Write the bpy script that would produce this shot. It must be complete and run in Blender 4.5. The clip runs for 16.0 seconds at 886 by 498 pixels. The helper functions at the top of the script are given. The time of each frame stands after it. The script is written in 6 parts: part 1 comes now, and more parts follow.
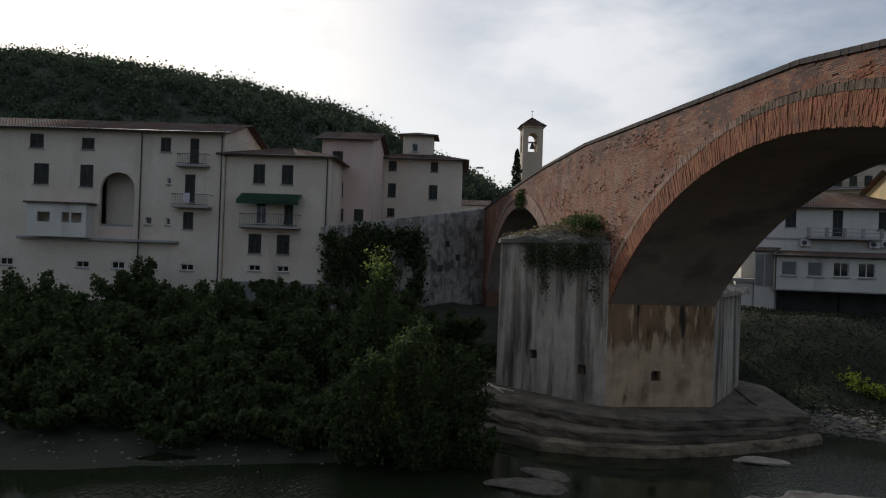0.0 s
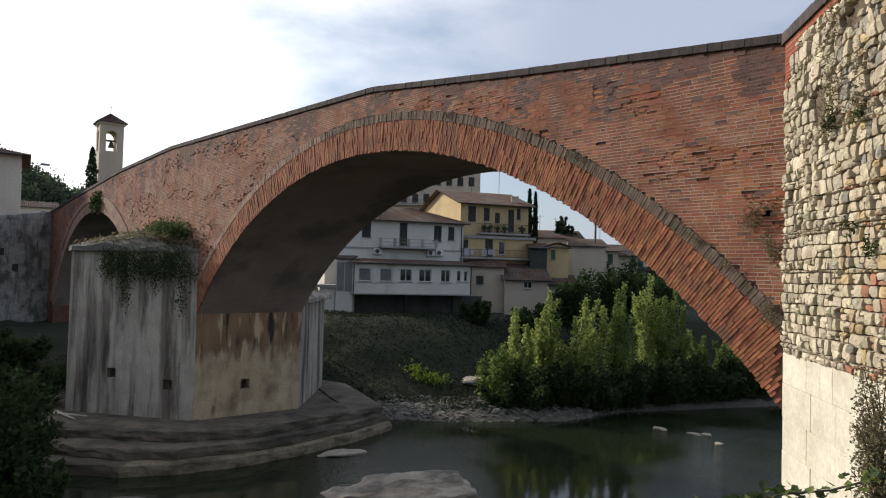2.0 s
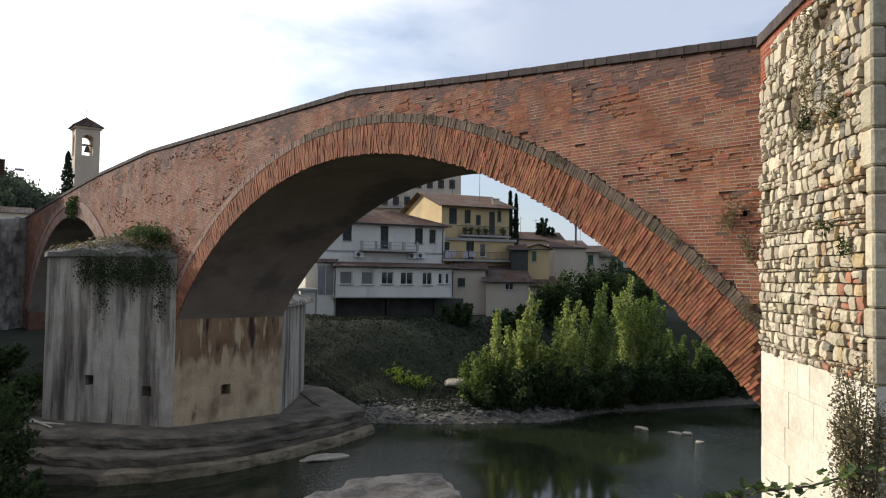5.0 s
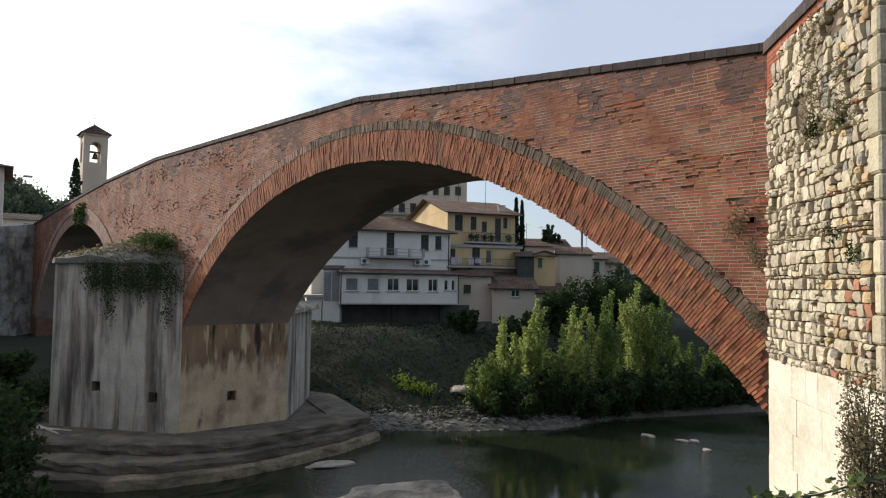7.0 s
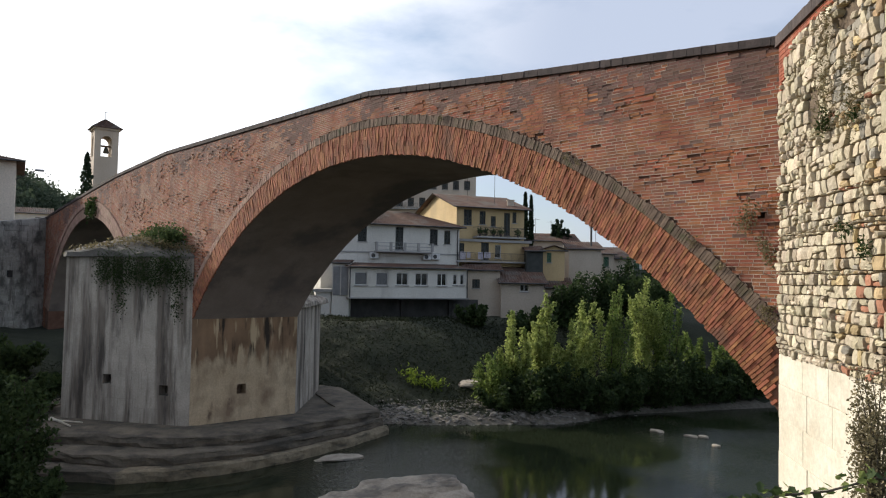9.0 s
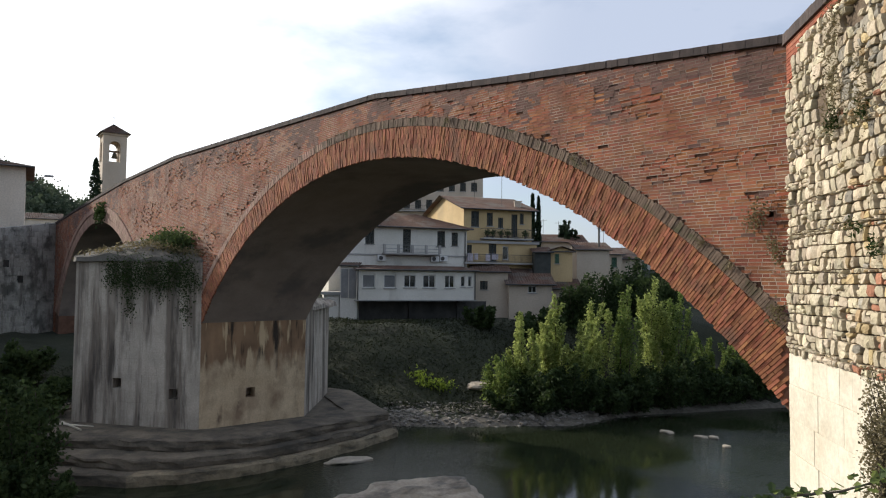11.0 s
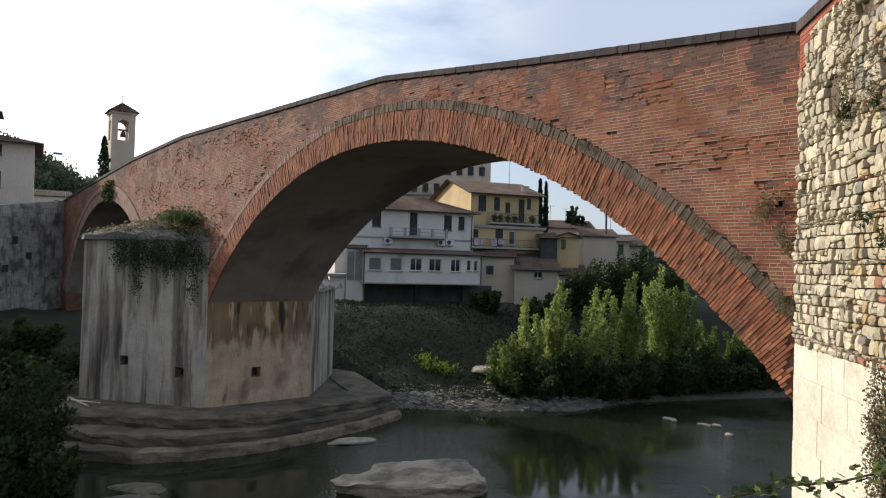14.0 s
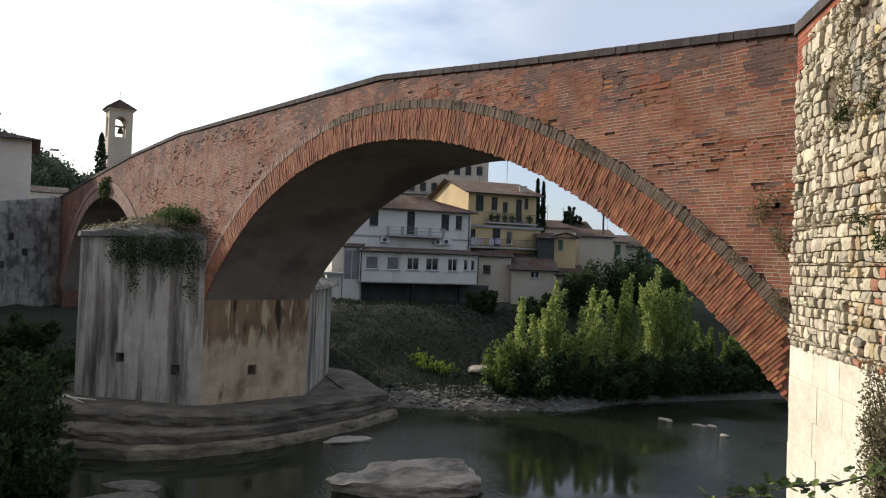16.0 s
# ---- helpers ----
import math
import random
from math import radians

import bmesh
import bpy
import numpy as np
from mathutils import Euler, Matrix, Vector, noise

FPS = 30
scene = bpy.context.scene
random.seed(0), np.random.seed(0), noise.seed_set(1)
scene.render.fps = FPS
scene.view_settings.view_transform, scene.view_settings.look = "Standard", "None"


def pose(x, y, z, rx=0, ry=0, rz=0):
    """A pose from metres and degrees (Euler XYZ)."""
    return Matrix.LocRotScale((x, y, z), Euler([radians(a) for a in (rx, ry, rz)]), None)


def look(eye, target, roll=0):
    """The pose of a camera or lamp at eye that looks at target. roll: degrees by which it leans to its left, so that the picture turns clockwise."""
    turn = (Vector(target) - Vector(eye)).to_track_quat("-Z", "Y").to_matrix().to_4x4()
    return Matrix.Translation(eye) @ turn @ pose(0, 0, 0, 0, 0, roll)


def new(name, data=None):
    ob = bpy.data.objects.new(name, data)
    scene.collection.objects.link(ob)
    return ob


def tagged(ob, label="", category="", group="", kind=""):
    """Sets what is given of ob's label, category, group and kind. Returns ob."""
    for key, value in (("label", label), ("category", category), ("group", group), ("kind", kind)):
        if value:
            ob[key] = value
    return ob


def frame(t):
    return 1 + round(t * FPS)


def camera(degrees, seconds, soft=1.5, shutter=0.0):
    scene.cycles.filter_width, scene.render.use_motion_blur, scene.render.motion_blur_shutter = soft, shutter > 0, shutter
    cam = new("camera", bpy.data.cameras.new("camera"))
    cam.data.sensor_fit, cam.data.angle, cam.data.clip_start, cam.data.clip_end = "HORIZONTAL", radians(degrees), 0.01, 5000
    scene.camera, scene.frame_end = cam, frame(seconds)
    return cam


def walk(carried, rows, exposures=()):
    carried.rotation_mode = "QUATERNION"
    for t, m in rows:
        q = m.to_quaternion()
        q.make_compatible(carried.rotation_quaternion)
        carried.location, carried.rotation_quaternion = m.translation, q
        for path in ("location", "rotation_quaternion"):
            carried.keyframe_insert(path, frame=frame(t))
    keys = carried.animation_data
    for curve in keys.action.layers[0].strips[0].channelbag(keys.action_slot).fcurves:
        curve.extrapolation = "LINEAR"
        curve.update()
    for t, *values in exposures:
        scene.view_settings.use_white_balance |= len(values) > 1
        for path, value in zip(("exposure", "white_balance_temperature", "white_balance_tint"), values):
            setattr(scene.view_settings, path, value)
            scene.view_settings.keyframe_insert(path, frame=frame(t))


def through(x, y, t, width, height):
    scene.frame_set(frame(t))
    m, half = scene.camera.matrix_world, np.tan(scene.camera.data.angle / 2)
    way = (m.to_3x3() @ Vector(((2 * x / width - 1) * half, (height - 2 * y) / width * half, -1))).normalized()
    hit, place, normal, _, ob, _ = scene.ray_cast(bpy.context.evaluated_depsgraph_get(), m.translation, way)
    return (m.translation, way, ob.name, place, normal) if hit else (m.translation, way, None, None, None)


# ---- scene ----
# ---------- camera: it stands on the terrace and turns ----------
EYE = 8.8
cam = camera(64.0, 16.0, soft=1.15)
TURNS = [  # seconds, yaw, pitch, roll
    (0.0, 81.72, 0.36, -2.01),
    (0.3, 77.85, -0.40, -2.53),
    (0.5, 74.65, -0.58, -2.46),
    (1.0, 62.34, 1.25, -2.02),
    (1.5, 54.33, 1.93, -2.24),
    (2.0, 49.41, 2.01, -1.41),
    (2.5, 47.36, 2.20, -1.42),
    (3.0, 47.73, 2.13, -1.19),
    (3.5, 47.45, 2.06, -1.01),
    (4.0, 47.47, 2.03, -0.95),
    (6.5, 48.61, 2.62, -0.79),
    (7.0, 48.39, 2.77, -0.88),
    (7.5, 48.34, 2.93, -1.11),
    (8.0, 48.36, 2.33, -1.15),
    (8.5, 48.84, 2.21, -1.21),
    (11.0, 49.73, 2.46, -0.60),
    (11.5, 50.11, 2.10, -0.66),
    (12.0, 50.30, 1.63, -1.39),
    (12.5, 49.86, 0.74, -1.26),
    (13.0, 50.04, 1.12, -1.28),
    (13.5, 50.28, 1.06, -1.46),
    (14.0, 50.22, 1.15, -1.60),
    (14.5, 49.95, 1.25, -1.64),
    (15.0, 50.01, 1.43, -1.83),
    (15.5, 49.97, 1.48, -1.71),
    (16.0, 49.98, 1.10, -2.01),
]
walk(cam, [(t, pose(0, 0, EYE, 90 + p, r, y)) for t, y, p, r in TURNS],
     exposures=[(0.0, -0.95), (0.5, -0.85), (1.0, -0.6), (1.5, -0.2), (2.0, -0.2), (2.5, -0.08), (3.0, 0.0), (16.0, 0.0)])

# ---------- world, sun ----------
SUN_HEADING, SUN_UP = 107.0, 24.0
TO_SUN = Vector((-math.sin(radians(SUN_HEADING)) * math.cos(radians(SUN_UP)),
                 math.cos(radians(SUN_HEADING)) * math.cos(radians(SUN_UP)), math.sin(radians(SUN_UP))))
world = bpy.data.worlds.new("world")
scene.world = world
world.use_nodes = True
wn, wl = world.node_tree.nodes, world.node_tree.links
wn.clear()
sky = wn.new("ShaderNodeTexSky")
sky.sky_type = "NISHITA"
sky.sun_disc = False
sky.sun_elevation = radians(SUN_UP)
sky.sun_rotation = radians(360 - SUN_HEADING)
sky.air_density, sky.dust_density, sky.ozone_density = 1.0, 1.4, 1.6
w_co = wn.new("ShaderNodeTexCoord")
w_map = wn.new("ShaderNodeMapping")
w_map.inputs["Scale"].default_value = (1.0, 1.0, 2.6)
w_noise = wn.new("ShaderNodeTexNoise")
w_noise.inputs["Scale"].default_value = 2.6
w_noise.inputs["Detail"].default_value = 7.0
w_noise.inputs["Roughness"].default_value = 0.55
w_ramp = wn.new("ShaderNodeValToRGB")
w_ramp.color_ramp.elements[0].position, w_ramp.color_ramp.elements[1].position = 0.30, 0.58
w_cloud = wn.new("ShaderNodeMixRGB")
w_fac = wn.new("ShaderNodeMath")
w_fac.operation = "MULTIPLY"
w_fac.inputs[1].default_value = 0.92
w_bg = wn.new("ShaderNodeBackground")
w_bg.inputs["Strength"].default_value = 0.15
w_out = wn.new("ShaderNodeOutputWorld")
wl.new(w_co.outputs["Generated"], w_map.inputs["Vector"])
wl.new(w_map.outputs["Vector"], w_noise.inputs["Vector"])
wl.new(w_noise.outputs["Fac"], w_ramp.inputs["Fac"])
wl.new(w_ramp.outputs["Color"], w_fac.inputs[0])
wl.new(w_fac.outputs[0], w_cloud.inputs["Fac"])
wl.new(sky.outputs["Color"], w_cloud.inputs["Color1"])
w_dot = wn.new("ShaderNodeVectorMath")
w_dot.operation = "DOT_PRODUCT"
w_dot.inputs[1].default_value = TO_SUN
w_near = wn.new("ShaderNodeMapRange")
w_near.interpolation_type = "SMOOTHSTEP"
w_near.inputs["From Min"].default_value, w_near.inputs["From Max"].default_value = 0.45, 0.85
w_lit = wn.new("ShaderNodeMixRGB")
w_lit.inputs["Color1"].default_value, w_lit.inputs["Color2"].default_value = (4.0, 4.5, 5.6, 1.0), (11.2, 11.3, 11.6, 1.0)
wl.new(w_co.outputs["Generated"], w_dot.inputs[0])
wl.new(w_dot.outputs["Value"], w_near.inputs["Value"])
wl.new(w_near.outputs["Result"], w_lit.inputs["Fac"])
wl.new(w_lit.outputs["Color"], w_cloud.inputs["Color2"])
wl.new(w_cloud.outputs["Color"], w_bg.inputs["Color"])
wl.new(w_bg.outputs["Background"], w_out.inputs["Surface"])
sun = new("sun", bpy.data.lights.new("sun", "SUN"))
sun.data.energy, sun.data.angle, sun.data.color = 4.8, radians(0.9), (1.0, 0.93, 0.82)
sun.matrix_world = look(TO_SUN * 200, (0, 0, 0))


# ---------- materials ----------
def material(name, dark, light, scale=4.0, rough=0.85, bump=0.3, fine=40.0, stretch=(1, 1, 1), piece=0.0, island=0.0,
             stain=None, stain_scale=0.6, stain_stretch=(1, 1, 1), stain_at=(0.48, 0.62), metal=0.0, hue=0.0, depth=0.02, low=None):
    """A surface with broad and fine variation, stains of their own shape, and a random tone per piece."""
    m = bpy.data.materials.new(name)
    m.use_nodes = True
    n, l = m.node_tree.nodes, m.node_tree.links
    bsdf = n["Principled BSDF"]
    bsdf.inputs["Roughness"].default_value = rough
    bsdf.inputs["Metallic"].default_value = metal
    co = n.new("ShaderNodeTexCoord")

    def noise_of(s, st, detail=6.0, r=0.6):
        mp, nz = n.new("ShaderNodeMapping"), n.new("ShaderNodeTexNoise")
        mp.inputs["Scale"].default_value = st
        nz.inputs["Scale"].default_value, nz.inputs["Detail"].default_value, nz.inputs["Roughness"].default_value = s, detail, r
        l.new(co.outputs["Object"], mp.inputs["Vector"])
        l.new(mp.outputs["Vector"], nz.inputs["Vector"])
        return nz.outputs["Fac"]

    def ramp(fac, a, b):
        rp = n.new("ShaderNodeMapRange")
        rp.inputs["From Min"].default_value, rp.inputs["From Max"].default_value = a, b
        l.new(fac, rp.inputs["Value"])
        return rp.outputs["Result"]

    def mix(fac, a, b, kind="MIX"):
        mx = n.new("ShaderNodeMixRGB")
        mx.blend_type = kind
        for sock, v in ((mx.inputs["Fac"], fac), (mx.inputs["Color1"], a), (mx.inputs["Color2"], b)):
            if isinstance(v, bpy.types.NodeSocket):
                l.new(v, sock)
            else:
                sock.default_value = v if isinstance(v, float) else (*v, 1.0)
        return mx.outputs["Color"]

    broad = noise_of(scale, stretch)
    small = noise_of(fine, stretch, 4.0, 0.7)
    col = mix(ramp(broad, 0.3, 0.7), dark, light)
    col = mix(0.35, col, mix(ramp(small, 0.3, 0.7), (0.45, 0.45, 0.45), (1.25, 1.25, 1.25)), "MULTIPLY")
    if piece or island:
        src = n.new("ShaderNodeObjectInfo").outputs["Random"] if piece else n.new("ShaderNodeNewGeometry").outputs["Random Per Island"]
        amount = piece or island
        hs = n.new("ShaderNodeHueSaturation")
        val = n.new("ShaderNodeMapRange")
        val.inputs["To Min"].default_value, val.inputs["To Max"].default_value = 1.0 - amount, 1.0 + amount * 0.8
        l.new(src, val.inputs["Value"])
        l.new(val.outputs["Result"], hs.inputs["Value"])
        if hue:
            hv, fr = n.new("ShaderNodeMapRange"), n.new("ShaderNodeMath")
            fr.operation = "FRACT"
            ml = n.new("ShaderNodeMath")
            ml.operation = "MULTIPLY"
            ml.inputs[1].default_value = 17.3
            l.new(src, ml.inputs[0])
            l.new(ml.outputs[0], fr.inputs[0])
            hv.inputs["To Min"].default_value, hv.inputs["To Max"].default_value = 0.5 - hue, 0.5 + hue
            l.new(fr.outputs[0], hv.inputs["Value"])
            l.new(hv.outputs["Result"], hs.inputs["Hue"])
        l.new(col, hs.inputs["Color"])
        col = hs.outputs["Color"]
    if stain:
        col = mix(ramp(noise_of(stain_scale, stain_stretch, 5.0, 0.6), *stain_at), col, stain)
    if low:
        col = mix(ramp(noise_of(low[1], low[2], 5.0, 0.65), *low[3]), col, low[0])
    l.new(col, bsdf.inputs["Base Color"])
    if bump:
        bp = n.new("ShaderNodeBump")
        bp.inputs["Strength"].default_value, bp.inputs["Distance"].default_value = bump, depth
        l.new(small, bp.inputs["Height"])
        l.new(bp.outputs["Normal"], bsdf.inputs["Normal"])
    return m


def leaf_material(name, dark, light, through=0.45):
    m = bpy.data.materials.new(name)
    m.use_nodes = True
    n, l = m.node_tree.nodes, m.node_tree.links
    bsdf, out = n["Principled BSDF"], n["Material Output"]
    rnd = n.new("ShaderNodeNewGeometry").outputs["Random Per Island"]
    mx = n.new("ShaderNodeMixRGB")
    mx.inputs["Color1"].default_value, mx.inputs["Color2"].default_value = (*dark, 1), (*light, 1)
    l.new(rnd, mx.inputs["Fac"])
    l.new(mx.outputs["Color"], bsdf.inputs["Base Color"])
    bsdf.inputs["Roughness"].default_value = 0.75
    bsdf.inputs["Specular IOR Level"].default_value = 0.25
    tr, ms = n.new("ShaderNodeBsdfTranslucent"), n.new("ShaderNodeMixShader")
    l.new(mx.outputs["Color"], tr.inputs["Color"])
    ms.inputs["Fac"].default_value = through
    l.new(bsdf.outputs["BSDF"], ms.inputs[1])
    l.new(tr.outputs["BSDF"], ms.inputs[2])
    l.new(ms.outputs["Shader"], out.inputs["Surface"])
    return m


def glass_material(name, tint):
    m = bpy.data.materials.new(name)
    m.use_nodes = True
    b = m.node_tree.nodes["Principled BSDF"]
    b.inputs["Base Color"].default_value = (*tint, 1)
    b.inputs["Roughness"].default_value = 0.03
    b.inputs["Transmission Weight"].default_value = 0.85
    b.inputs["IOR"].default_value = 1.45
    return m


def water_material():
    m = bpy.data.materials.new("river water")
    m.use_nodes = True
    n, l = m.node_tree.nodes, m.node_tree.links
    b = n["Principled BSDF"]
    b.inputs["Roughness"].default_value = 0.06
    b.inputs["IOR"].default_value = 1.33
    co = n.new("ShaderNodeTexCoord")
    mud = n.new("ShaderNodeTexNoise")
    mud.inputs["Scale"].default_value, mud.inputs["Detail"].default_value = 0.12, 4
    l.new(co.outputs["Object"], mud.inputs["Vector"])
    mx = n.new("ShaderNodeMixRGB")
    mx.inputs["Color1"].default_value, mx.inputs["Color2"].default_value = (0.010, 0.013, 0.009, 1), (0.024, 0.031, 0.014, 1)
    l.new(mud.outputs["Fac"], mx.inputs["Fac"])
    l.new(mx.outputs["Color"], b.inputs["Base Color"])
    mp = n.new("ShaderNodeMapping")
    mp.inputs["Rotation"].default_value = (0, 0, radians(35))
    mp.inputs["Scale"].default_value = (1.0, 2.6, 1.0)
    l.new(co.outputs["Object"], mp.inputs["Vector"])
    rip = n.new("ShaderNodeTexNoise")
    rip.inputs["Scale"].default_value, rip.inputs["Detail"].default_value = 3.2, 3
    l.new(mp.outputs["Vector"], rip.inputs["Vector"])
    patch = n.new("ShaderNodeTexNoise")
    patch.inputs["Scale"].default_value = 0.09
    l.new(co.outputs["Object"], patch.inputs["Vector"])
    pr = n.new("ShaderNodeMapRange")
    pr.inputs["From Min"].default_value, pr.inputs["From Max"].default_value = 0.47, 0.6
    pr.inputs["To Min"].default_value, pr.inputs["To Max"].default_value = 0.02, 1.0
    l.new(patch.outputs["Fac"], pr.inputs["Value"])
    bp = n.new("ShaderNodeBump")
    bp.inputs["Distance"].default_value = 0.06
    l.new(pr.outputs["Result"], bp.inputs["Strength"])
    l.new(rip.outputs["Fac"], bp.inputs["Height"])
    l.new(bp.outputs["Normal"], b.inputs["Normal"])
    return m


BRICK = material("weathered red brick", (0.225, 0.072, 0.034), (0.375, 0.128, 0.058), 0.8, 0.92, 0.6, 30, island=0.24, hue=0.012,
                 stain=(0.15, 0.075, 0.055), stain_scale=0.9, stain_stretch=(1.0, 1.0, 0.3), stain_at=(0.52, 0.72),
                 low=((0.36, 0.20, 0.125), 0.7, (1, 1, 1.8), (0.56, 0.74)))
BRICK_DARK = material("dark-toned brick", (0.12, 0.063, 0.049), (0.225, 0.11, 0.08), 1.2, 0.95, 0.6, 30, island=0.25, hue=0.01)
BRICK_WORN = material("spalled orange brick", (0.30, 0.095, 0.04), (0.43, 0.145, 0.06), 1.5, 0.97, 0.9, 20, island=0.3, hue=0.012, depth=0.03)
RING_PALE = material("pinkish weathered ring brick", (0.30, 0.18, 0.13), (0.46, 0.29, 0.22), 1.4, 0.92, 0.5, 25, island=0.2, hue=0.012)
MORTAR = material("lime mortar", (0.36, 0.27, 0.205), (0.56, 0.455, 0.36), 1.6, 0.95, 0.5, 50,
                  stain=(0.23, 0.115, 0.075), stain_scale=1.3, stain_stretch=(1, 1, 0.7), stain_at=(0.47, 0.64))
MORTAR_DARK = material("dark-toned mortar", (0.15, 0.105, 0.085), (0.30, 0.225, 0.18), 1.6, 0.95, 0.5, 50)
CORE = material("earthy wall core", (0.13, 0.065, 0.042), (0.24, 0.125, 0.08), 2.0, 0.98, 0.8, 25)
RING = material("arch ring brick", (0.25, 0.09, 0.045), (0.42, 0.165, 0.08), 1.6, 0.92, 0.6, 30, island=0.3, hue=0.012,
                stain=(0.17, 0.085, 0.055), stain_scale=1.2, stain_at=(0.54, 0.72))
HOOD = material("mossy grey hood brick", (0.11, 0.078, 0.055), (0.25, 0.175, 0.125), 2.5, 0.97, 0.8, 25, island=0.22,
                stain=(0.085, 0.08, 0.04), stain_scale=2.6, stain_at=(0.52, 0.68))
SOFFIT = material("sooty brick vault", (0.26, 0.205, 0.17), (0.36, 0.285, 0.235), 0.7, 0.95, 0.4, 20, stain=(0.17, 0.14, 0.125), stain_scale=0.3)
COPING = material("dark brick coping", (0.042, 0.033, 0.031), (0.095, 0.07, 0.062), 2.0, 0.93, 0.5, 25, island=0.25)
PIER = material("streaked grey limestone", (0.38, 0.325, 0.26), (0.56, 0.49, 0.40), 0.9, 0.95, 0.9, 12,
                stain=(0.21, 0.172, 0.135), stain_scale=1.5, stain_stretch=(1, 1, 0.09), stain_at=(0.45, 0.58),
                low=((0.082, 0.068, 0.054), 1.2, (1.2, 1.2, 0.15), (0.51, 0.66)))
PIER_INNER = material("beige rendered ashlar", (0.54, 0.395, 0.245), (0.70, 0.545, 0.355), 0.7, 0.93, 0.5, 12,
                      stain=(0.30, 0.205, 0.13), stain_scale=0.8, stain_stretch=(1, 1, 0.6), stain_at=(0.47, 0.7),
                      low=((0.20, 0.135, 0.09), 1.6, (1, 1, 0.35), (0.60, 0.72)))


def upper_stain(m, dark, pale, z0, z1):
    """A brown stain over the upper stones, with pale and dark runs and a ragged lower border."""
    n, l = m.node_tree.nodes, m.node_tree.links
    base = n["Principled BSDF"].inputs["Base Color"]
    old = base.links[0].from_socket
    co, sep = n.new("ShaderNodeTexCoord"), n.new("ShaderNodeSeparateXYZ")
    l.new(co.outputs["Object"], sep.inputs[0])

    def runs(scale, stretch, a, b):
        mp, nz, rp = n.new("ShaderNodeMapping"), n.new("ShaderNodeTexNoise"), n.new("ShaderNodeMapRange")
        mp.inputs["Scale"].default_value = (1, 1, stretch)
        nz.inputs["Scale"].default_value, nz.inputs["Detail"].default_value = scale, 6
        rp.inputs["From Min"].default_value, rp.inputs["From Max"].default_value = a, b
        l.new(co.outputs["Object"], mp.inputs["Vector"])
        l.new(mp.outputs["Vector"], nz.inputs["Vector"])
        l.new(nz.outputs["Fac"], rp.inputs["Value"])
        return rp.outputs["Result"]

    def mixed(fac, a, b):
        mx = n.new("ShaderNodeMixRGB")
        l.new(fac, mx.inputs["Fac"])
        for sock, v in ((mx.inputs["Color1"], a), (mx.inputs["Color2"], b)):
            if isinstance(v, tuple):
                sock.default_value = (*v, 1)
            else:
                l.new(v, sock)
        return mx.outputs["Color"]

    ragged = n.new("ShaderNodeMath")
    ragged.operation = "MULTIPLY_ADD"
    ragged.inputs[1].default_value = 1.5
    l.new(runs(2.0, 0.35, 0.3, 0.7), ragged.inputs[0])
    l.new(sep.outputs["Z"], ragged.inputs[2])
    edge = n.new("ShaderNodeMapRange")
    edge.interpolation_type = "SMOOTHSTEP"
    edge.inputs["From Min"].default_value, edge.inputs["From Max"].default_value = z0, z1
    l.new(ragged.outputs[0], edge.inputs["Value"])
    brown = mixed(runs(1.1, 0.5, 0.35, 0.65), dark, tuple(2.0 * c for c in dark))
    brown = mixed(runs(2.6, 0.14, 0.55, 0.62), brown, pale)
    brown = mixed(runs(2.1, 0.17, 0.56, 0.64), brown, (0.05, 0.036, 0.026))
    l.new(mixed(edge.outputs["Result"], old, brown), base)


upper_stain(PIER_INNER, (0.18, 0.11, 0.062), (0.62, 0.465, 0.28), 3.3, 4.5)
PLATFORM = material("worn stone platform", (0.095, 0.078, 0.057), (0.22, 0.18, 0.13), 0.9, 0.95, 0.9, 9, piece=0.05,
                    stain=(0.06, 0.052, 0.04), stain_scale=0.8, stain_stretch=(1, 1, 3.5), stain_at=(0.46, 0.66))
RUBBLE = material("cream rubble stone", (0.40, 0.33, 0.22), (0.64, 0.555, 0.41), 3.0, 0.93, 1.0, 18, piece=0.22, hue=0.012,
                  stain=(0.30, 0.24, 0.16), stain_scale=3.0, stain_at=(0.55, 0.7))
RUBBLE_OCHRE = material("ochre rubble stone", (0.38, 0.27, 0.14), (0.56, 0.42, 0.24), 3.0, 0.93, 1.0, 18, piece=0.25, hue=0.015)
RUBBLE_GREY = material("grey lichened rubble stone", (0.22, 0.20, 0.16), (0.40, 0.365, 0.30), 4.0, 0.95, 1.0, 18, piece=0.25)
RUBBLE_RED = material("reddish rubble piece", (0.28, 0.12, 0.07), (0.42, 0.20, 0.12), 3.0, 0.95, 0.8, 20, piece=0.25)
RUBBLE_FAR = material("cream rubble infill", (0.42, 0.35, 0.24), (0.66, 0.58, 0.44), 3.0, 0.93, 1.0, 18, island=0.34, hue=0.016,
                      stain=(0.28, 0.22, 0.145), stain_scale=2.5, stain_at=(0.55, 0.7))
RUBBLE_JOINT = material("earthy joint", (0.085, 0.06, 0.04), (0.19, 0.14, 0.095), 5.0, 0.98, 0.9, 30)
ASHLAR = material("pale dressed stone", (0.60, 0.54, 0.42), (0.74, 0.68, 0.56), 1.2, 0.85, 0.25, 12, piece=0.06,
                  stain=(0.46, 0.38, 0.27), stain_scale=0.9, stain_at=(0.58, 0.75))
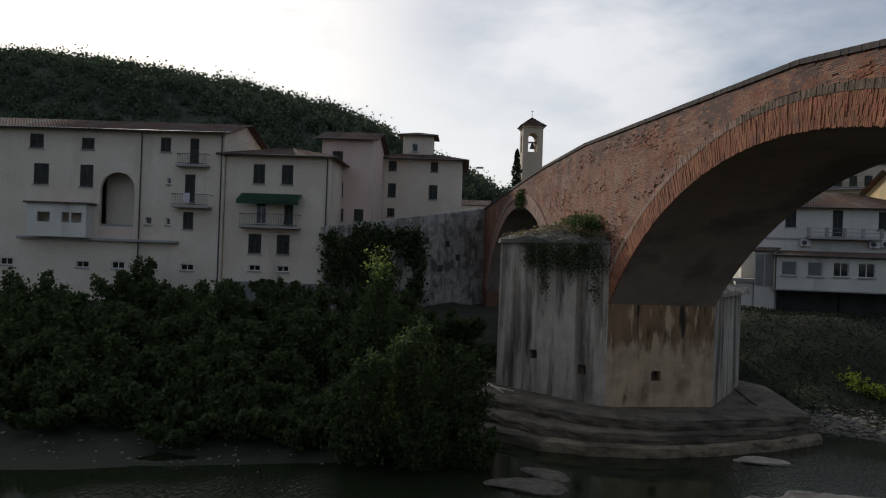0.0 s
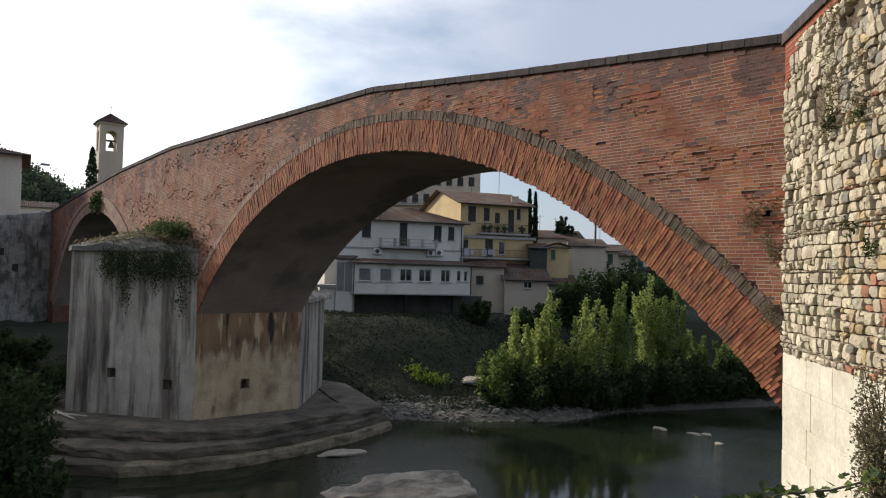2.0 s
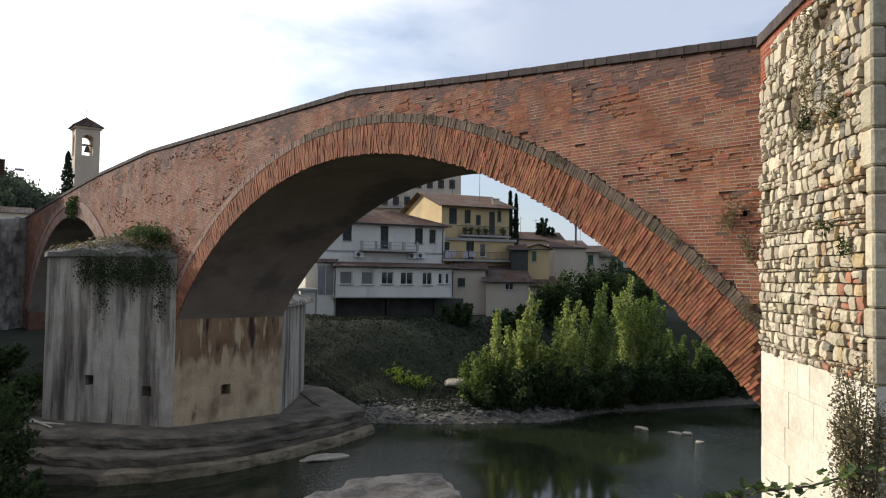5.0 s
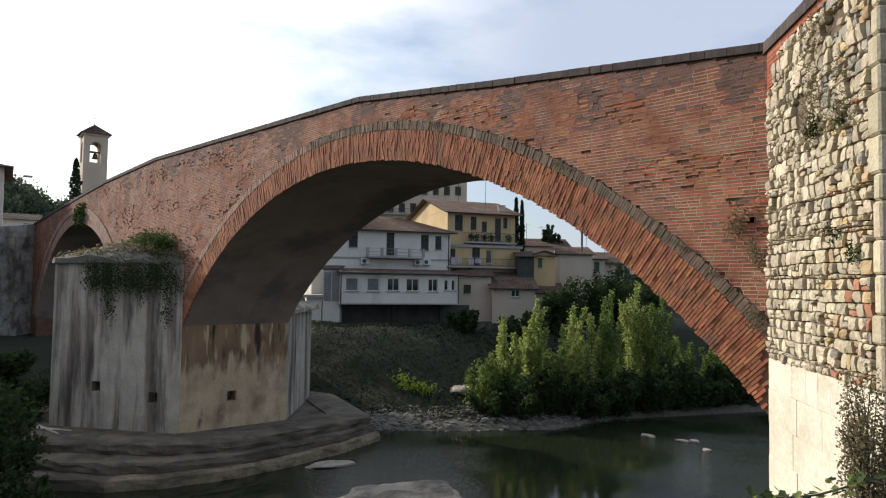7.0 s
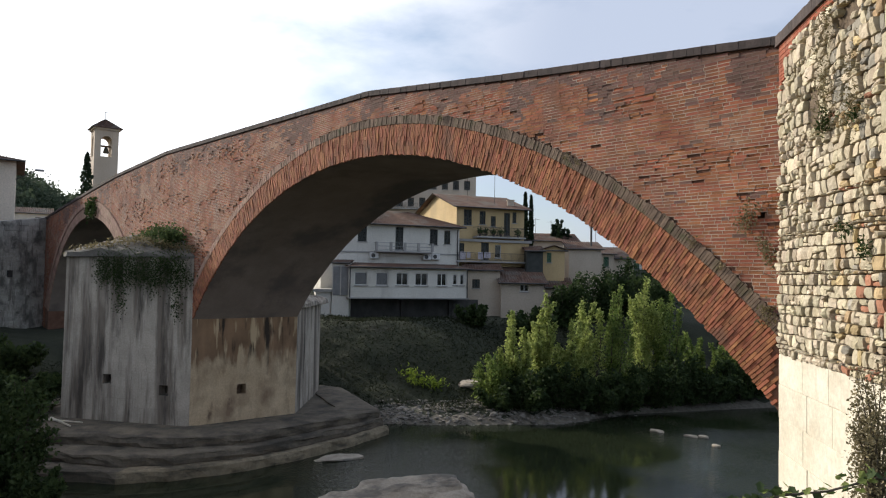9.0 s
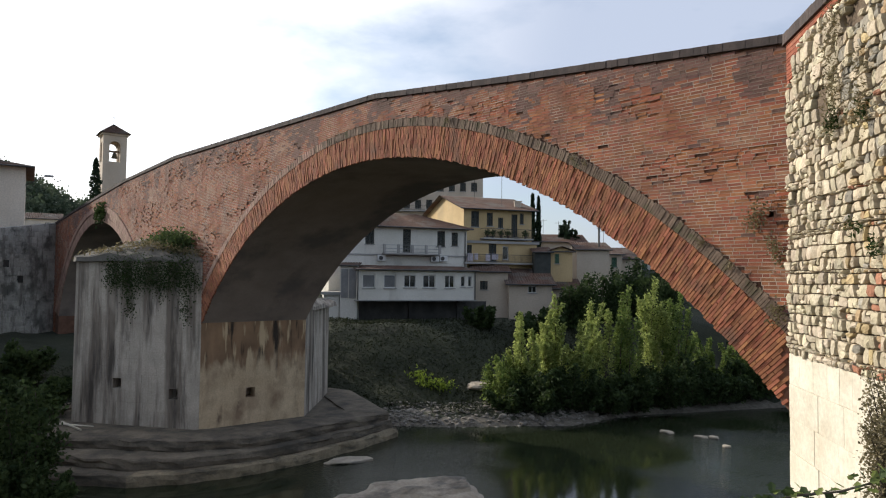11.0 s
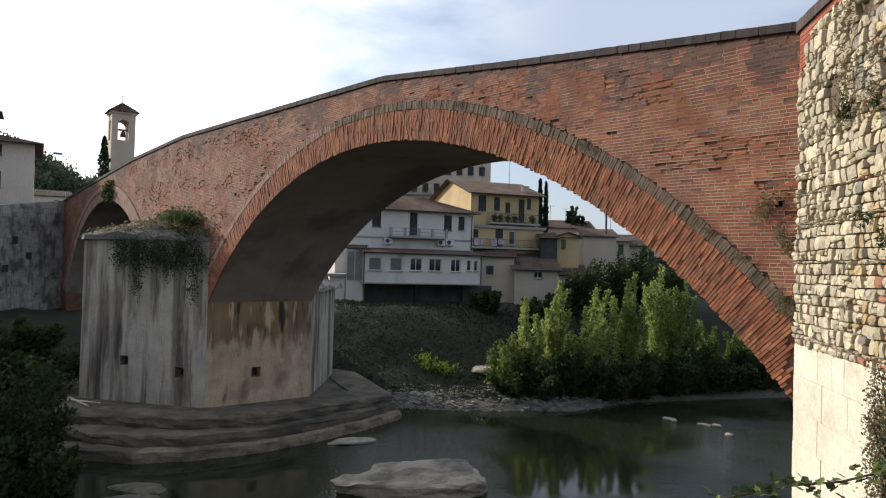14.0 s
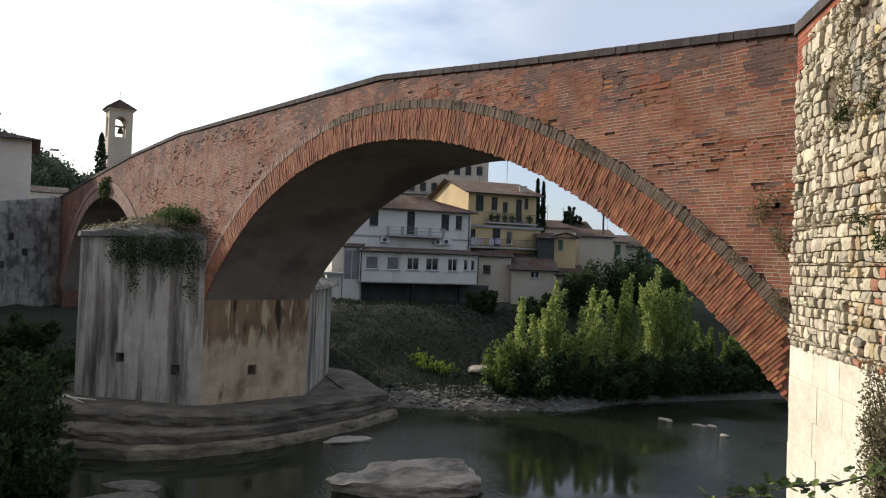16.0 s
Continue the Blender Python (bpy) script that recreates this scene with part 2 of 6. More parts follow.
# Lighter copy of the worn platform stone, with sunlight put into its colour.
SUNLIT_FOOT = material("pale sunlit worn foot stone", (0.15, 0.118, 0.075), (0.34, 0.275, 0.18), 1.2, 0.95, 0.9, 9, piece=0.05,
                     stain=(0.07, 0.06, 0.042), stain_scale=1.1, stain_stretch=(1, 1, 3.0), stain_at=(0.50, 0.68))
GREY_STONE = material("grey wall stone", (0.13, 0.125, 0.115), (0.26, 0.25, 0.23), 1.4, 0.95, 0.6, 14, island=0.2,
                      stain=(0.11, 0.11, 0.09), stain_scale=0.6)
PLASTER_WHITE = material("off-white plaster", (0.62, 0.585, 0.51), (0.74, 0.705, 0.63), 0.35, 0.9, 0.15, 9,
                         stain=(0.42, 0.39, 0.34), stain_scale=0.5, stain_stretch=(1, 1, 0.2), stain_at=(0.55, 0.75))
PLASTER_YELLOW = material("yellow plaster", (0.47, 0.335, 0.165), (0.60, 0.445, 0.235), 0.35, 0.9, 0.15, 9,
                          stain=(0.38, 0.30, 0.18), stain_scale=0.5, stain_stretch=(1, 1, 0.2), stain_at=(0.55, 0.75))
PLASTER_CREAM = material("cream plaster", (0.48, 0.395, 0.30), (0.60, 0.505, 0.40), 0.3, 0.9, 0.15, 8,
                         stain=(0.44, 0.37, 0.30), stain_scale=0.4, stain_stretch=(1, 1, 0.2), stain_at=(0.55, 0.75))
PLASTER_PALE = material("pale cream plaster", (0.64, 0.54, 0.43), (0.77, 0.67, 0.55), 0.3, 0.9, 0.15, 8,
                        stain=(0.50, 0.42, 0.34), stain_scale=0.4, stain_stretch=(1, 1, 0.2), stain_at=(0.55, 0.75))
PLASTER_PINK = material("pinkish plaster", (0.61, 0.47, 0.39), (0.73, 0.58, 0.49), 0.3, 0.9, 0.15, 8,
                        stain=(0.42, 0.33, 0.28), stain_scale=0.4, stain_stretch=(1, 1, 0.2), stain_at=(0.55, 0.75))
CONCRETE = material("grey concrete", (0.28, 0.27, 0.25), (0.40, 0.385, 0.36), 0.8, 0.9, 0.3, 15)
ROOF = material("brown clay pantiles", (0.075, 0.042, 0.03), (0.16, 0.088, 0.06), 1.2, 0.9, 0.4, 12, island=0.25,
                stain=(0.12, 0.10, 0.085), stain_scale=0.6)
SHUTTER = material("dark painted shutter", (0.026, 0.031, 0.027), (0.055, 0.058, 0.05), 2.0, 0.7, 0.1, 20)
SHUTTER_GREEN = material("green painted shutter", (0.03, 0.09, 0.05), (0.05, 0.14, 0.08), 2.0, 0.6, 0.1, 20)
FRAME_WHITE = material("white window frame", (0.62, 0.61, 0.58), (0.74, 0.73, 0.70), 2.0, 0.5, 0.05, 20)
FRAME_WOOD = material("brown wooden frame", (0.14, 0.08, 0.045), (0.22, 0.13, 0.07), 2.0, 0.6, 0.1, 20, stretch=(1, 1, 0.2))
METAL = material("dark iron", (0.05, 0.05, 0.05), (0.10, 0.095, 0.09), 3.0, 0.5, 0.1, 30, metal=0.6)
ZINC = material("grey painted metal", (0.25, 0.25, 0.25), (0.36, 0.36, 0.355), 2.0, 0.5, 0.05, 20, metal=0.3)
BRONZE = material("old bronze", (0.07, 0.06, 0.04), (0.13, 0.11, 0.07), 2.0, 0.45, 0.1, 20, metal=0.8)
CLOTH = material("washed cloth", (0.55, 0.50, 0.56), (0.68, 0.62, 0.66), 1.5, 0.9, 0.1, 20)
GLASS = glass_material("window glass", (0.12, 0.13, 0.13))
BLIND = material("grey blind slats", (0.14, 0.14, 0.14), (0.20, 0.20, 0.195), 2.0, 0.6, 0.05, 20)
CAP_STONE = material("dark weathered cap stone", (0.11, 0.10, 0.085), (0.22, 0.20, 0.17), 1.0, 0.95, 0.8, 10)
# Darker leaf copy: the shade of the undergrowth is put into its colour.
LEAF_SHADE = leaf_material("shade-darkened leaves", (0.022, 0.040, 0.013), (0.056, 0.084, 0.026), 0.4)
LEAF_MID = leaf_material("green poplar leaves", (0.085, 0.135, 0.034), (0.24, 0.30, 0.08), 0.5)
EMBANK = material("grey embankment stone", (0.33, 0.305, 0.27), (0.53, 0.495, 0.44), 1.0, 0.95, 0.8, 10, island=0.2, stain=(0.12, 0.115, 0.10), stain_scale=0.7,
                  low=((0.17, 0.155, 0.135), 1.3, (1.2, 1.2, 0.2), (0.52, 0.62)))
WATER = water_material()
# Dark because the shadow under the veranda wing is painted into the stone.
SHADOW_STONE = material("shadow-dark stone", (0.045, 0.043, 0.04), (0.10, 0.095, 0.088), 1.0, 0.95, 0.6, 12)
# Earth made near-black so that its colour carries the shade on the bank.
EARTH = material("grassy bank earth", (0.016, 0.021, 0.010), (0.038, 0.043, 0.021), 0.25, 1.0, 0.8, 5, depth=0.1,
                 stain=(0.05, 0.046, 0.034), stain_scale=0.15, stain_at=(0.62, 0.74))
GRAVEL = material("pale river gravel", (0.085, 0.074, 0.056), (0.20, 0.176, 0.138), 3.0, 0.95, 0.9, 12, depth=0.06)
ROCK = material("pale river rock", (0.34, 0.285, 0.22), (0.54, 0.465, 0.37), 0.9, 0.95, 0.8, 9, depth=0.05,
                stain=(0.17, 0.15, 0.125), stain_scale=1.0, stain_stretch=(0.6, 0.6, 3.0))
FOREST = material("wooded hillside", (0.03, 0.045, 0.025), (0.07, 0.09, 0.05), 0.05, 1.0, 1.0, 0.35, depth=3.0)
BARK = material("grey-brown bark", (0.06, 0.045, 0.032), (0.12, 0.095, 0.07), 3.0, 0.95, 0.6, 20, stretch=(1, 1, 0.2))
LEAF = leaf_material("fresh poplar leaves", (0.17, 0.22, 0.06), (0.44, 0.49, 0.16), 0.55)
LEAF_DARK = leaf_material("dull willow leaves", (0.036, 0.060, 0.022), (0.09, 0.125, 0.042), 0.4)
LEAF_IVY = leaf_material("ivy leaves", (0.022, 0.042, 0.012), (0.06, 0.09, 0.025), 0.3)
LEAF_DRY = leaf_material("dry brownish twigs", (0.13, 0.115, 0.06), (0.28, 0.23, 0.13), 0.3)
# Grass darkened with the earth, the bank's shade included in the colour.
LEAF_GRASS = leaf_material("shade-dark bank grass", (0.014, 0.020, 0.009), (0.034, 0.040, 0.018), 0.3)
LEAF_LIME = leaf_material("lime green weeds", (0.13, 0.19, 0.02), (0.26, 0.34, 0.05), 0.5)
LEAF_HILL = leaf_material("hill wood foliage", (0.04, 0.06, 0.035), (0.10, 0.125, 0.075), 0.3)
NEEDLE = leaf_material("cypress foliage", (0.010, 0.022, 0.010), (0.028, 0.048, 0.020), 0.2)


# ---------- mesh helpers ----------
def mesh_of(name, verts, faces, mat, smooth=False):
    me = bpy.data.meshes.new(name)
    me.from_pydata([tuple(v) for v in verts], [], [tuple(f) for f in faces])
    me.materials.append(mat)
    if smooth:
        me.shade_smooth()
    me.update()
    return me


def add(name, me, parent=None, label="", m=None):
    ob = new(name, me)
    if parent:
        ob.parent = parent
    if m is not None:
        ob.matrix_basis = m
    if label:
        ob["label"] = label
    return ob


def part(name, bm, mat, parent=None, label="", smooth=False):
    me = bpy.data.meshes.new(name)
    bmesh.ops.recalc_face_normals(bm, faces=bm.faces)
    bm.to_mesh(me)
    bm.free()
    me.materials.append(mat)
    if smooth:
        me.shade_smooth()
    return add(name, me, parent, label)


def thing(name, label, category, m=None, group="", kind=""):
    return tagged(add(name, None, None, "", m), label, category, group, kind)


def box(bm, x0, x1, y0, y1, z0, z1, bevel=0.0):
    r = bmesh.ops.create_cube(bm, size=1.0, matrix=Matrix.Translation(((x0 + x1) / 2, (y0 + y1) / 2, (z0 + z1) / 2))
                              @ Matrix.Diagonal((abs(x1 - x0), abs(y1 - y0), abs(z1 - z0), 1)))
    if bevel:
        edges = list({e for v in r["verts"] for e in v.link_edges})
        bmesh.ops.bevel(bm, geom=edges, offset=bevel, segments=1, affect="EDGES")
    return bm


def boxes(*dims, bevel=0.0):
    bm = bmesh.new()
    for dd in dims:
        box(bm, *dd, bevel=bevel)
    return bm


def rod(bm, a, b, r0, r1=None, seg=8):
    a, b = Vector(a), Vector(b)
    way = b - a
    bmesh.ops.create_cone(bm, cap_ends=True, segments=seg, radius1=r0, radius2=r0 if r1 is None else r1, depth=way.length,
                          matrix=Matrix.Translation((a + b) / 2) @ way.to_track_quat("Z", "Y").to_matrix().to_4x4())
    return bm


def prism(outline, z0, z1, inset=0.0):
    """A solid on a plan outline, its top drawn in by a share of its size."""
    bm = bmesh.new()
    cx, cy = sum(p[0] for p in outline) / len(outline), sum(p[1] for p in outline) / len(outline)
    lo = [bm.verts.new((x, y, z0)) for x, y in outline]
    hi = [bm.verts.new((x + (cx - x) * inset, y + (cy - y) * inset, z1)) for x, y in outline]
    k = len(outline)
    for i in range(k):
        bm.faces.new((lo[i], lo[(i + 1) % k], hi[(i + 1) % k], hi[i]))
    bm.faces.new(hi)
    bm.faces.new(lo[::-1])
    return bm


HEX = ((0, 1, 5, 4), (1, 2, 6, 5), (2, 3, 7, 6), (3, 0, 4, 7), (4, 5, 6, 7))


def hexes(name, cells, mat, kinds=(), more=()):
    """Many five-sided pieces (open at the back) in one mesh. A cell: four back corners, then four front corners. kinds: a material number a cell."""
    v = np.array(cells, dtype=float).reshape(-1, 3)
    faces = [tuple(8 * i + k for k in f) for i in range(len(cells)) for f in HEX]
    me = mesh_of(name, v.tolist(), faces, mat)
    for extra in more:
        me.materials.append(extra)
    if kinds:
        me.polygons.foreach_set("material_index", np.repeat(np.array(kinds, dtype=np.int32), len(HEX)))
    bm = bmesh.new()
    bm.from_mesh(me)
    bmesh.ops.recalc_face_normals(bm, faces=bm.faces)
    bm.to_mesh(me)
    bm.free()
    return me


def leaves(name, centres, size, mat, rng, flat=0.0, long=1.6):
    """Small two-triangle leaves, each folded a little, at random turns."""
    c = np.asarray(centres, dtype=float)
    n = len(c)
    a = rng.normal(size=(n, 3))
    a[:, 2] *= 1 - flat
    a /= np.linalg.norm(a, axis=1)[:, None]
    b = np.cross(a, rng.normal(size=(n, 3)))
    b /= np.linalg.norm(b, axis=1)[:, None]
    up = np.cross(a, b)
    s = (size * rng.uniform(0.6, 1.4, n))[:, None]
    v = np.stack([c - a * s * long / 2, c + b * s / 2 + up * s * 0.12, c + a * s * long / 2, c - b * s / 2 + up * s * 0.12], axis=1)
    faces = np.arange(4 * n).reshape(n, 4)
    me = bpy.data.meshes.new(name)
    me.from_pydata(v.reshape(-1, 3).tolist(), [], faces.tolist())
    me.materials.append(mat)
    return me


def slab_mesh(width, height, thick, holes):
    """A wall panel in x and z with its front at y = 0, with openings (x0, x1, z0, z1) that go right through."""
    xs = sorted({0.0, width, *[round(h[i], 4) for h in holes for i in (0, 1)]})
    zs = sorted({0.0, height, *[round(h[i], 4) for h in holes for i in (2, 3)]})
    xs, zs = [x for x in xs if 0 <= x <= width], [z for z in zs if 0 <= z <= height]
    solid = {}
    for i in range(len(xs) - 1):
        for k in range(len(zs) - 1):
            mx, mz = (xs[i] + xs[i + 1]) / 2, (zs[k] + zs[k + 1]) / 2
            solid[i, k] = not any(h[0] < mx < h[1] and h[2] < mz < h[3] for h in holes)
    bm = bmesh.new()

    def quad(*p):
        bm.faces.new([bm.verts.new(q) for q in p])

    for (i, k), on in solid.items():
        if not on:
            continue
        a, b, c, e = xs[i], xs[i + 1], zs[k], zs[k + 1]
        quad((a, 0, c), (b, 0, c), (b, 0, e), (a, 0, e))
        quad((b, thick, c), (a, thick, c), (a, thick, e), (b, thick, e))
        if not solid.get((i - 1, k)):
            quad((a, thick, c), (a, 0, c), (a, 0, e), (a, thick, e))
        if not solid.get((i + 1, k)):
            quad((b, 0, c), (b, thick, c), (b, thick, e), (b, 0, e))
        if not solid.get((i, k - 1)):
            quad((a, thick, c), (b, thick, c), (b, 0, c), (a, 0, c))
        if not solid.get((i, k + 1)):
            quad((a, 0, e), (b, 0, e), (b, thick, e), (a, thick, e))
    bmesh.ops.remove_doubles(bm, verts=bm.verts, dist=0.0005)
    return bm


# ---------- ground, river ----------
LEFT_EDGE = [(-25, -80), (-28, -25), (-28.5, -5), (-29.5, 4), (-33, 8), (-36, 14), (-37, 21), (-34.3, 25), (-31.3, 28.6), (-27.6, 34.2), (-27.4, 39.5), (-23, 50), (-14, 68),
             (0, 95), (40, 150), (120, 240)]
RIGHT_EDGE = [(1.5, -80), (0.4, -20), (-0.6, -2), (-2.6, 9), (-5.6, 13.5), (-5.6, 20), (-5, 26), (-1, 40), (8, 60), (22, 86), (60, 138), (140, 225)]


def along(edge, y):
    for (x0, y0), (x1, y1) in zip(edge, edge[1:]):
        if y <= y1:
            return x0 + (x1 - x0) * max(0.0, (y - y0)) / (y1 - y0)
    return edge[-1][0]


def smooth(a, b, x):
    t = min(1.0, max(0.0, (x - a) / (b - a)))
    return t * t * (3 - 2 * t)


def ground_height(x, y):
    left, right = along(LEFT_EDGE, y) - x, x - along(RIGHT_EDGE, y)
    rough = 0.25 * noise.noise((x * 0.35, y * 0.35, 0.3)) + 0.12 * noise.noise((x * 1.3, y * 1.3, 2.0))
    if left > 0:
        back = smooth(20, 30, y)
        rise = (1 - back) * 4.1 * smooth(1, 26, left) + back * (0.5 * smooth(0, 3, left) + 4.6 * smooth(4, 17, left))
        h = 0.1 + rise + rough * smooth(0, 3, left)
        far = smooth(24, 40, left) * back
        h += far * 5.0
        return h - 0.25 * (1 - smooth(0, 1.2, left))
    if right > 0:
        return -0.8 + 7.4 * smooth(0.0, 0.9, right) + rough * 0.3
    return -0.8 * smooth(0, 3, min(-left, -right)) + rough * 0.4 - 0.15


def axis(lo, hi, fine_lo, fine_hi, step):
    a = list(np.arange(fine_lo, fine_hi + 0.01, step))
    d, v = step, fine_lo
    while v > lo:
        d *= 1.35
        v -= d
        a.insert(0, v)
    d, v = step, fine_hi
    while v < hi:
        d *= 1.35
        v += d
        a.append(v)
    return a


gx, gy = axis(-900, 700, -62, 8, 0.7), axis(-700, 1200, -26, 70, 0.7)
gv = [(x, y, ground_height(x, y)) for y in gy for x in gx]
gf = [(j * len(gx) + i, j * len(gx) + i + 1, (j + 1) * len(gx) + i + 1, (j + 1) * len(gx) + i) for j in range(len(gy) - 1) for i in range(len(gx) - 1)]
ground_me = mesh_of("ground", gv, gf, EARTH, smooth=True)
ground_me.materials.append(GRAVEL)
for poly in ground_me.polygons:
    x, y, z = poly.center
    if abs(z) < 0.42 + 0.3 * noise.noise((x * 0.5, y * 0.5, 0)) and -45 < x < -10 and 24 < y < 60 or z < -0.1:
        poly.material_index = 1
ground = tagged(add("ground", ground_me), "grassy river banks with gravel by the water", "ground", kind="structure")
water = tagged(part("water", boxes((-420, 420, -260, 420, -0.02, 0.0)), WATER), "dark green slow river with small ripples", "water", kind="structure")


# ---------- the bridge ----------
FACE, BACK = 13.5, 19.26
CX, CZ, CR = -20.14, -6.06, 18.88
SX, SZ, SR = -53.3, 0.6, 11.95
RIGHT_X, PIER_X0, PIER_X1, LEFT_X = -5.9, -45.6, -34.2, -72.0
SMALL_X0 = -64.2
TOP = [(-72.0, 12.9), (-66.0, 13.25), (-60.0, 13.85), (-52.0, 14.55), (-47.4, 14.93), (-38.5, 15.32), (-30.0, 15.2), (-19.6, 15.03), (-13.1, 14.27), (-5.9, 13.51)]
bridge = thing("bridge", "old humped red brick arch bridge on a stone pier", "bridge")


def top_z(x):
    return float(np.interp(x, [p[0] for p in TOP], [p[1] for p in TOP]))


def arch_z(x):
    """The underside of the masonry at x, and whether it is an arch there."""
    if PIER_X1 <= x <= RIGHT_X + 0.01:
        return CZ + math.sqrt(max(0, CR ** 2 - (x - CX) ** 2))
    if SMALL_X0 <= x <= PIER_X0:
        return SZ + math.sqrt(max(0, SR ** 2 - (x - SX) ** 2))
    return 1.2


PUTLOGS = [(-6.3, 10.12, 0.07, 0.06)]  # the drain hole: x, z, half width, half height
CORE_IN = 0.042
gouge = np.random.default_rng(77)
rng = np.random.default_rng(4)
RING_T, HOOD_T = 0.96, 0.27


def brick_cell(x0, x1, z0, z1, y, out, jit=0.004, tilt=0.005):
    j = rng.uniform(-jit, jit, (4, 2))
    back = [(x0, y + CORE_IN + 0.002, z0), (x1, y + CORE_IN + 0.002, z0), (x1, y + CORE_IN + 0.002, z1), (x0, y + CORE_IN + 0.002, z1)]
    q = [(x0, z0), (x1, z0), (x1, z1), (x0, z1)]
    lean, nod = rng.uniform(-tilt, tilt), rng.uniform(-tilt, tilt) * 0.6
    ty = [lean + nod, -lean + nod, -lean - nod, lean - nod]
    return back + [(q[i][0] + j[i][0], y - out + ty[i], q[i][1] + j[i][1]) for i in range(4)]


cells, kinds, joint_v, joint_kinds = [], [], [], []
COURSE, LONG = 0.071, 0.285
for k in range(int((15.4 - 2.0) / COURSE)):
    z = 2.0 + k * COURSE
    x = LEFT_X + (k % 2) * LONG / 2
    sag = 0.03 * math.sin(k * 0.13)
    while x < RIGHT_X - 0.05:
        w = LONG * (0.5 if rng.random() < 0.22 else rng.uniform(0.94, 1.06))
        x1 = min(x + w, RIGHT_X - 0.004)
        cxm, zz = (x + x1) / 2, z + sag + 0.02 * math.sin(x * 0.35 + k * 0.05)
        far1 = math.hypot(cxm - CX, zz - CZ) > CR + RING_T + HOOD_T - 0.02
        far2 = math.hypot(cxm - SX, zz - SZ) > SR + 1.1 or cxm < SMALL_X0 - 1.1
        lowok = zz > (6.0 if cxm > PIER_X1 else 9.0 if cxm > PIER_X0 - 1 else 8.2 if cxm > SMALL_X0 else 2.0)
        hole = abs(cxm + 6.3) < 0.12 and abs(zz + COURSE / 2 - 10.12) < 0.07
        below = top_z(cxm) - zz
        if below > 0.17 + COURSE and far1 and far2 and lowok and not hole and x1 - x > 0.04:
            worn = noise.noise((cxm * 0.45, zz * 1.3, 5.0)) + 0.35 * noise.noise((cxm * 1.6, zz * 4.0, 9.0))
            pitted = noise.noise((cxm * 0.22, zz * 1.0, 12.0)) if cxm < -28 else -1.0
            lost = gouge.random() < (0.075 if worn > 0.36 else 0.006) + (0.13 if pitted > 0.12 else 0.0)
            spalled = worn > 0.22 and gouge.random() < 0.5
            # Bricks turn darker towards the coping in uneven runs, plus a few at random.
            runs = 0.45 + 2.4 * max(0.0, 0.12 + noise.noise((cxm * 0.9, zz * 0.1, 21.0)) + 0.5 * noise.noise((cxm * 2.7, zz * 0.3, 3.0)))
            darkened = gouge.random() < 0.82 * smooth(1.25, 0.5, below / runs) or gouge.random() < 0.03
            if not (lost and below > 0.5):
                out = rng.uniform(-0.004, 0.004) - (rng.uniform(0.004, 0.025) if spalled else 0.0)
                cells.append(brick_cell(x + 0.0055, x1 - 0.0055, zz + 0.0068, zz + COURSE - 0.0068, FACE, out, 0.005, 0.010 if spalled else 0.003))
                kinds.append(1 if darkened else 2 if spalled else 0)
                y = FACE + (0.010 if spalled else -0.003)
                for a, b, c, e in ((x - 0.005, x1 + 0.005, zz - 0.0078, zz + 0.0078), (x - 0.0065, x + 0.0065, zz + 0.0075, zz + COURSE - 0.0075)):
                    joint_v += [(a, y, c), (b, y, c), (b, y, e), (a, y, e)]
                    joint_kinds.append(int(darkened or (spalled and lost)))
        x += w
tagged(add("brickwork", hexes("brickwork", cells, BRICK, kinds, (BRICK_DARK, BRICK_WORN)), bridge, "weathered red bricks laid in level courses"), kind="stuff")
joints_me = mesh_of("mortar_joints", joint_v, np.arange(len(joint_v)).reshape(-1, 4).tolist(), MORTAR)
joints_me.materials.append(MORTAR_DARK)
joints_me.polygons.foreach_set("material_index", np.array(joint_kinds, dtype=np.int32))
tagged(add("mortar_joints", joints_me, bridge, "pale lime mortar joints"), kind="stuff")

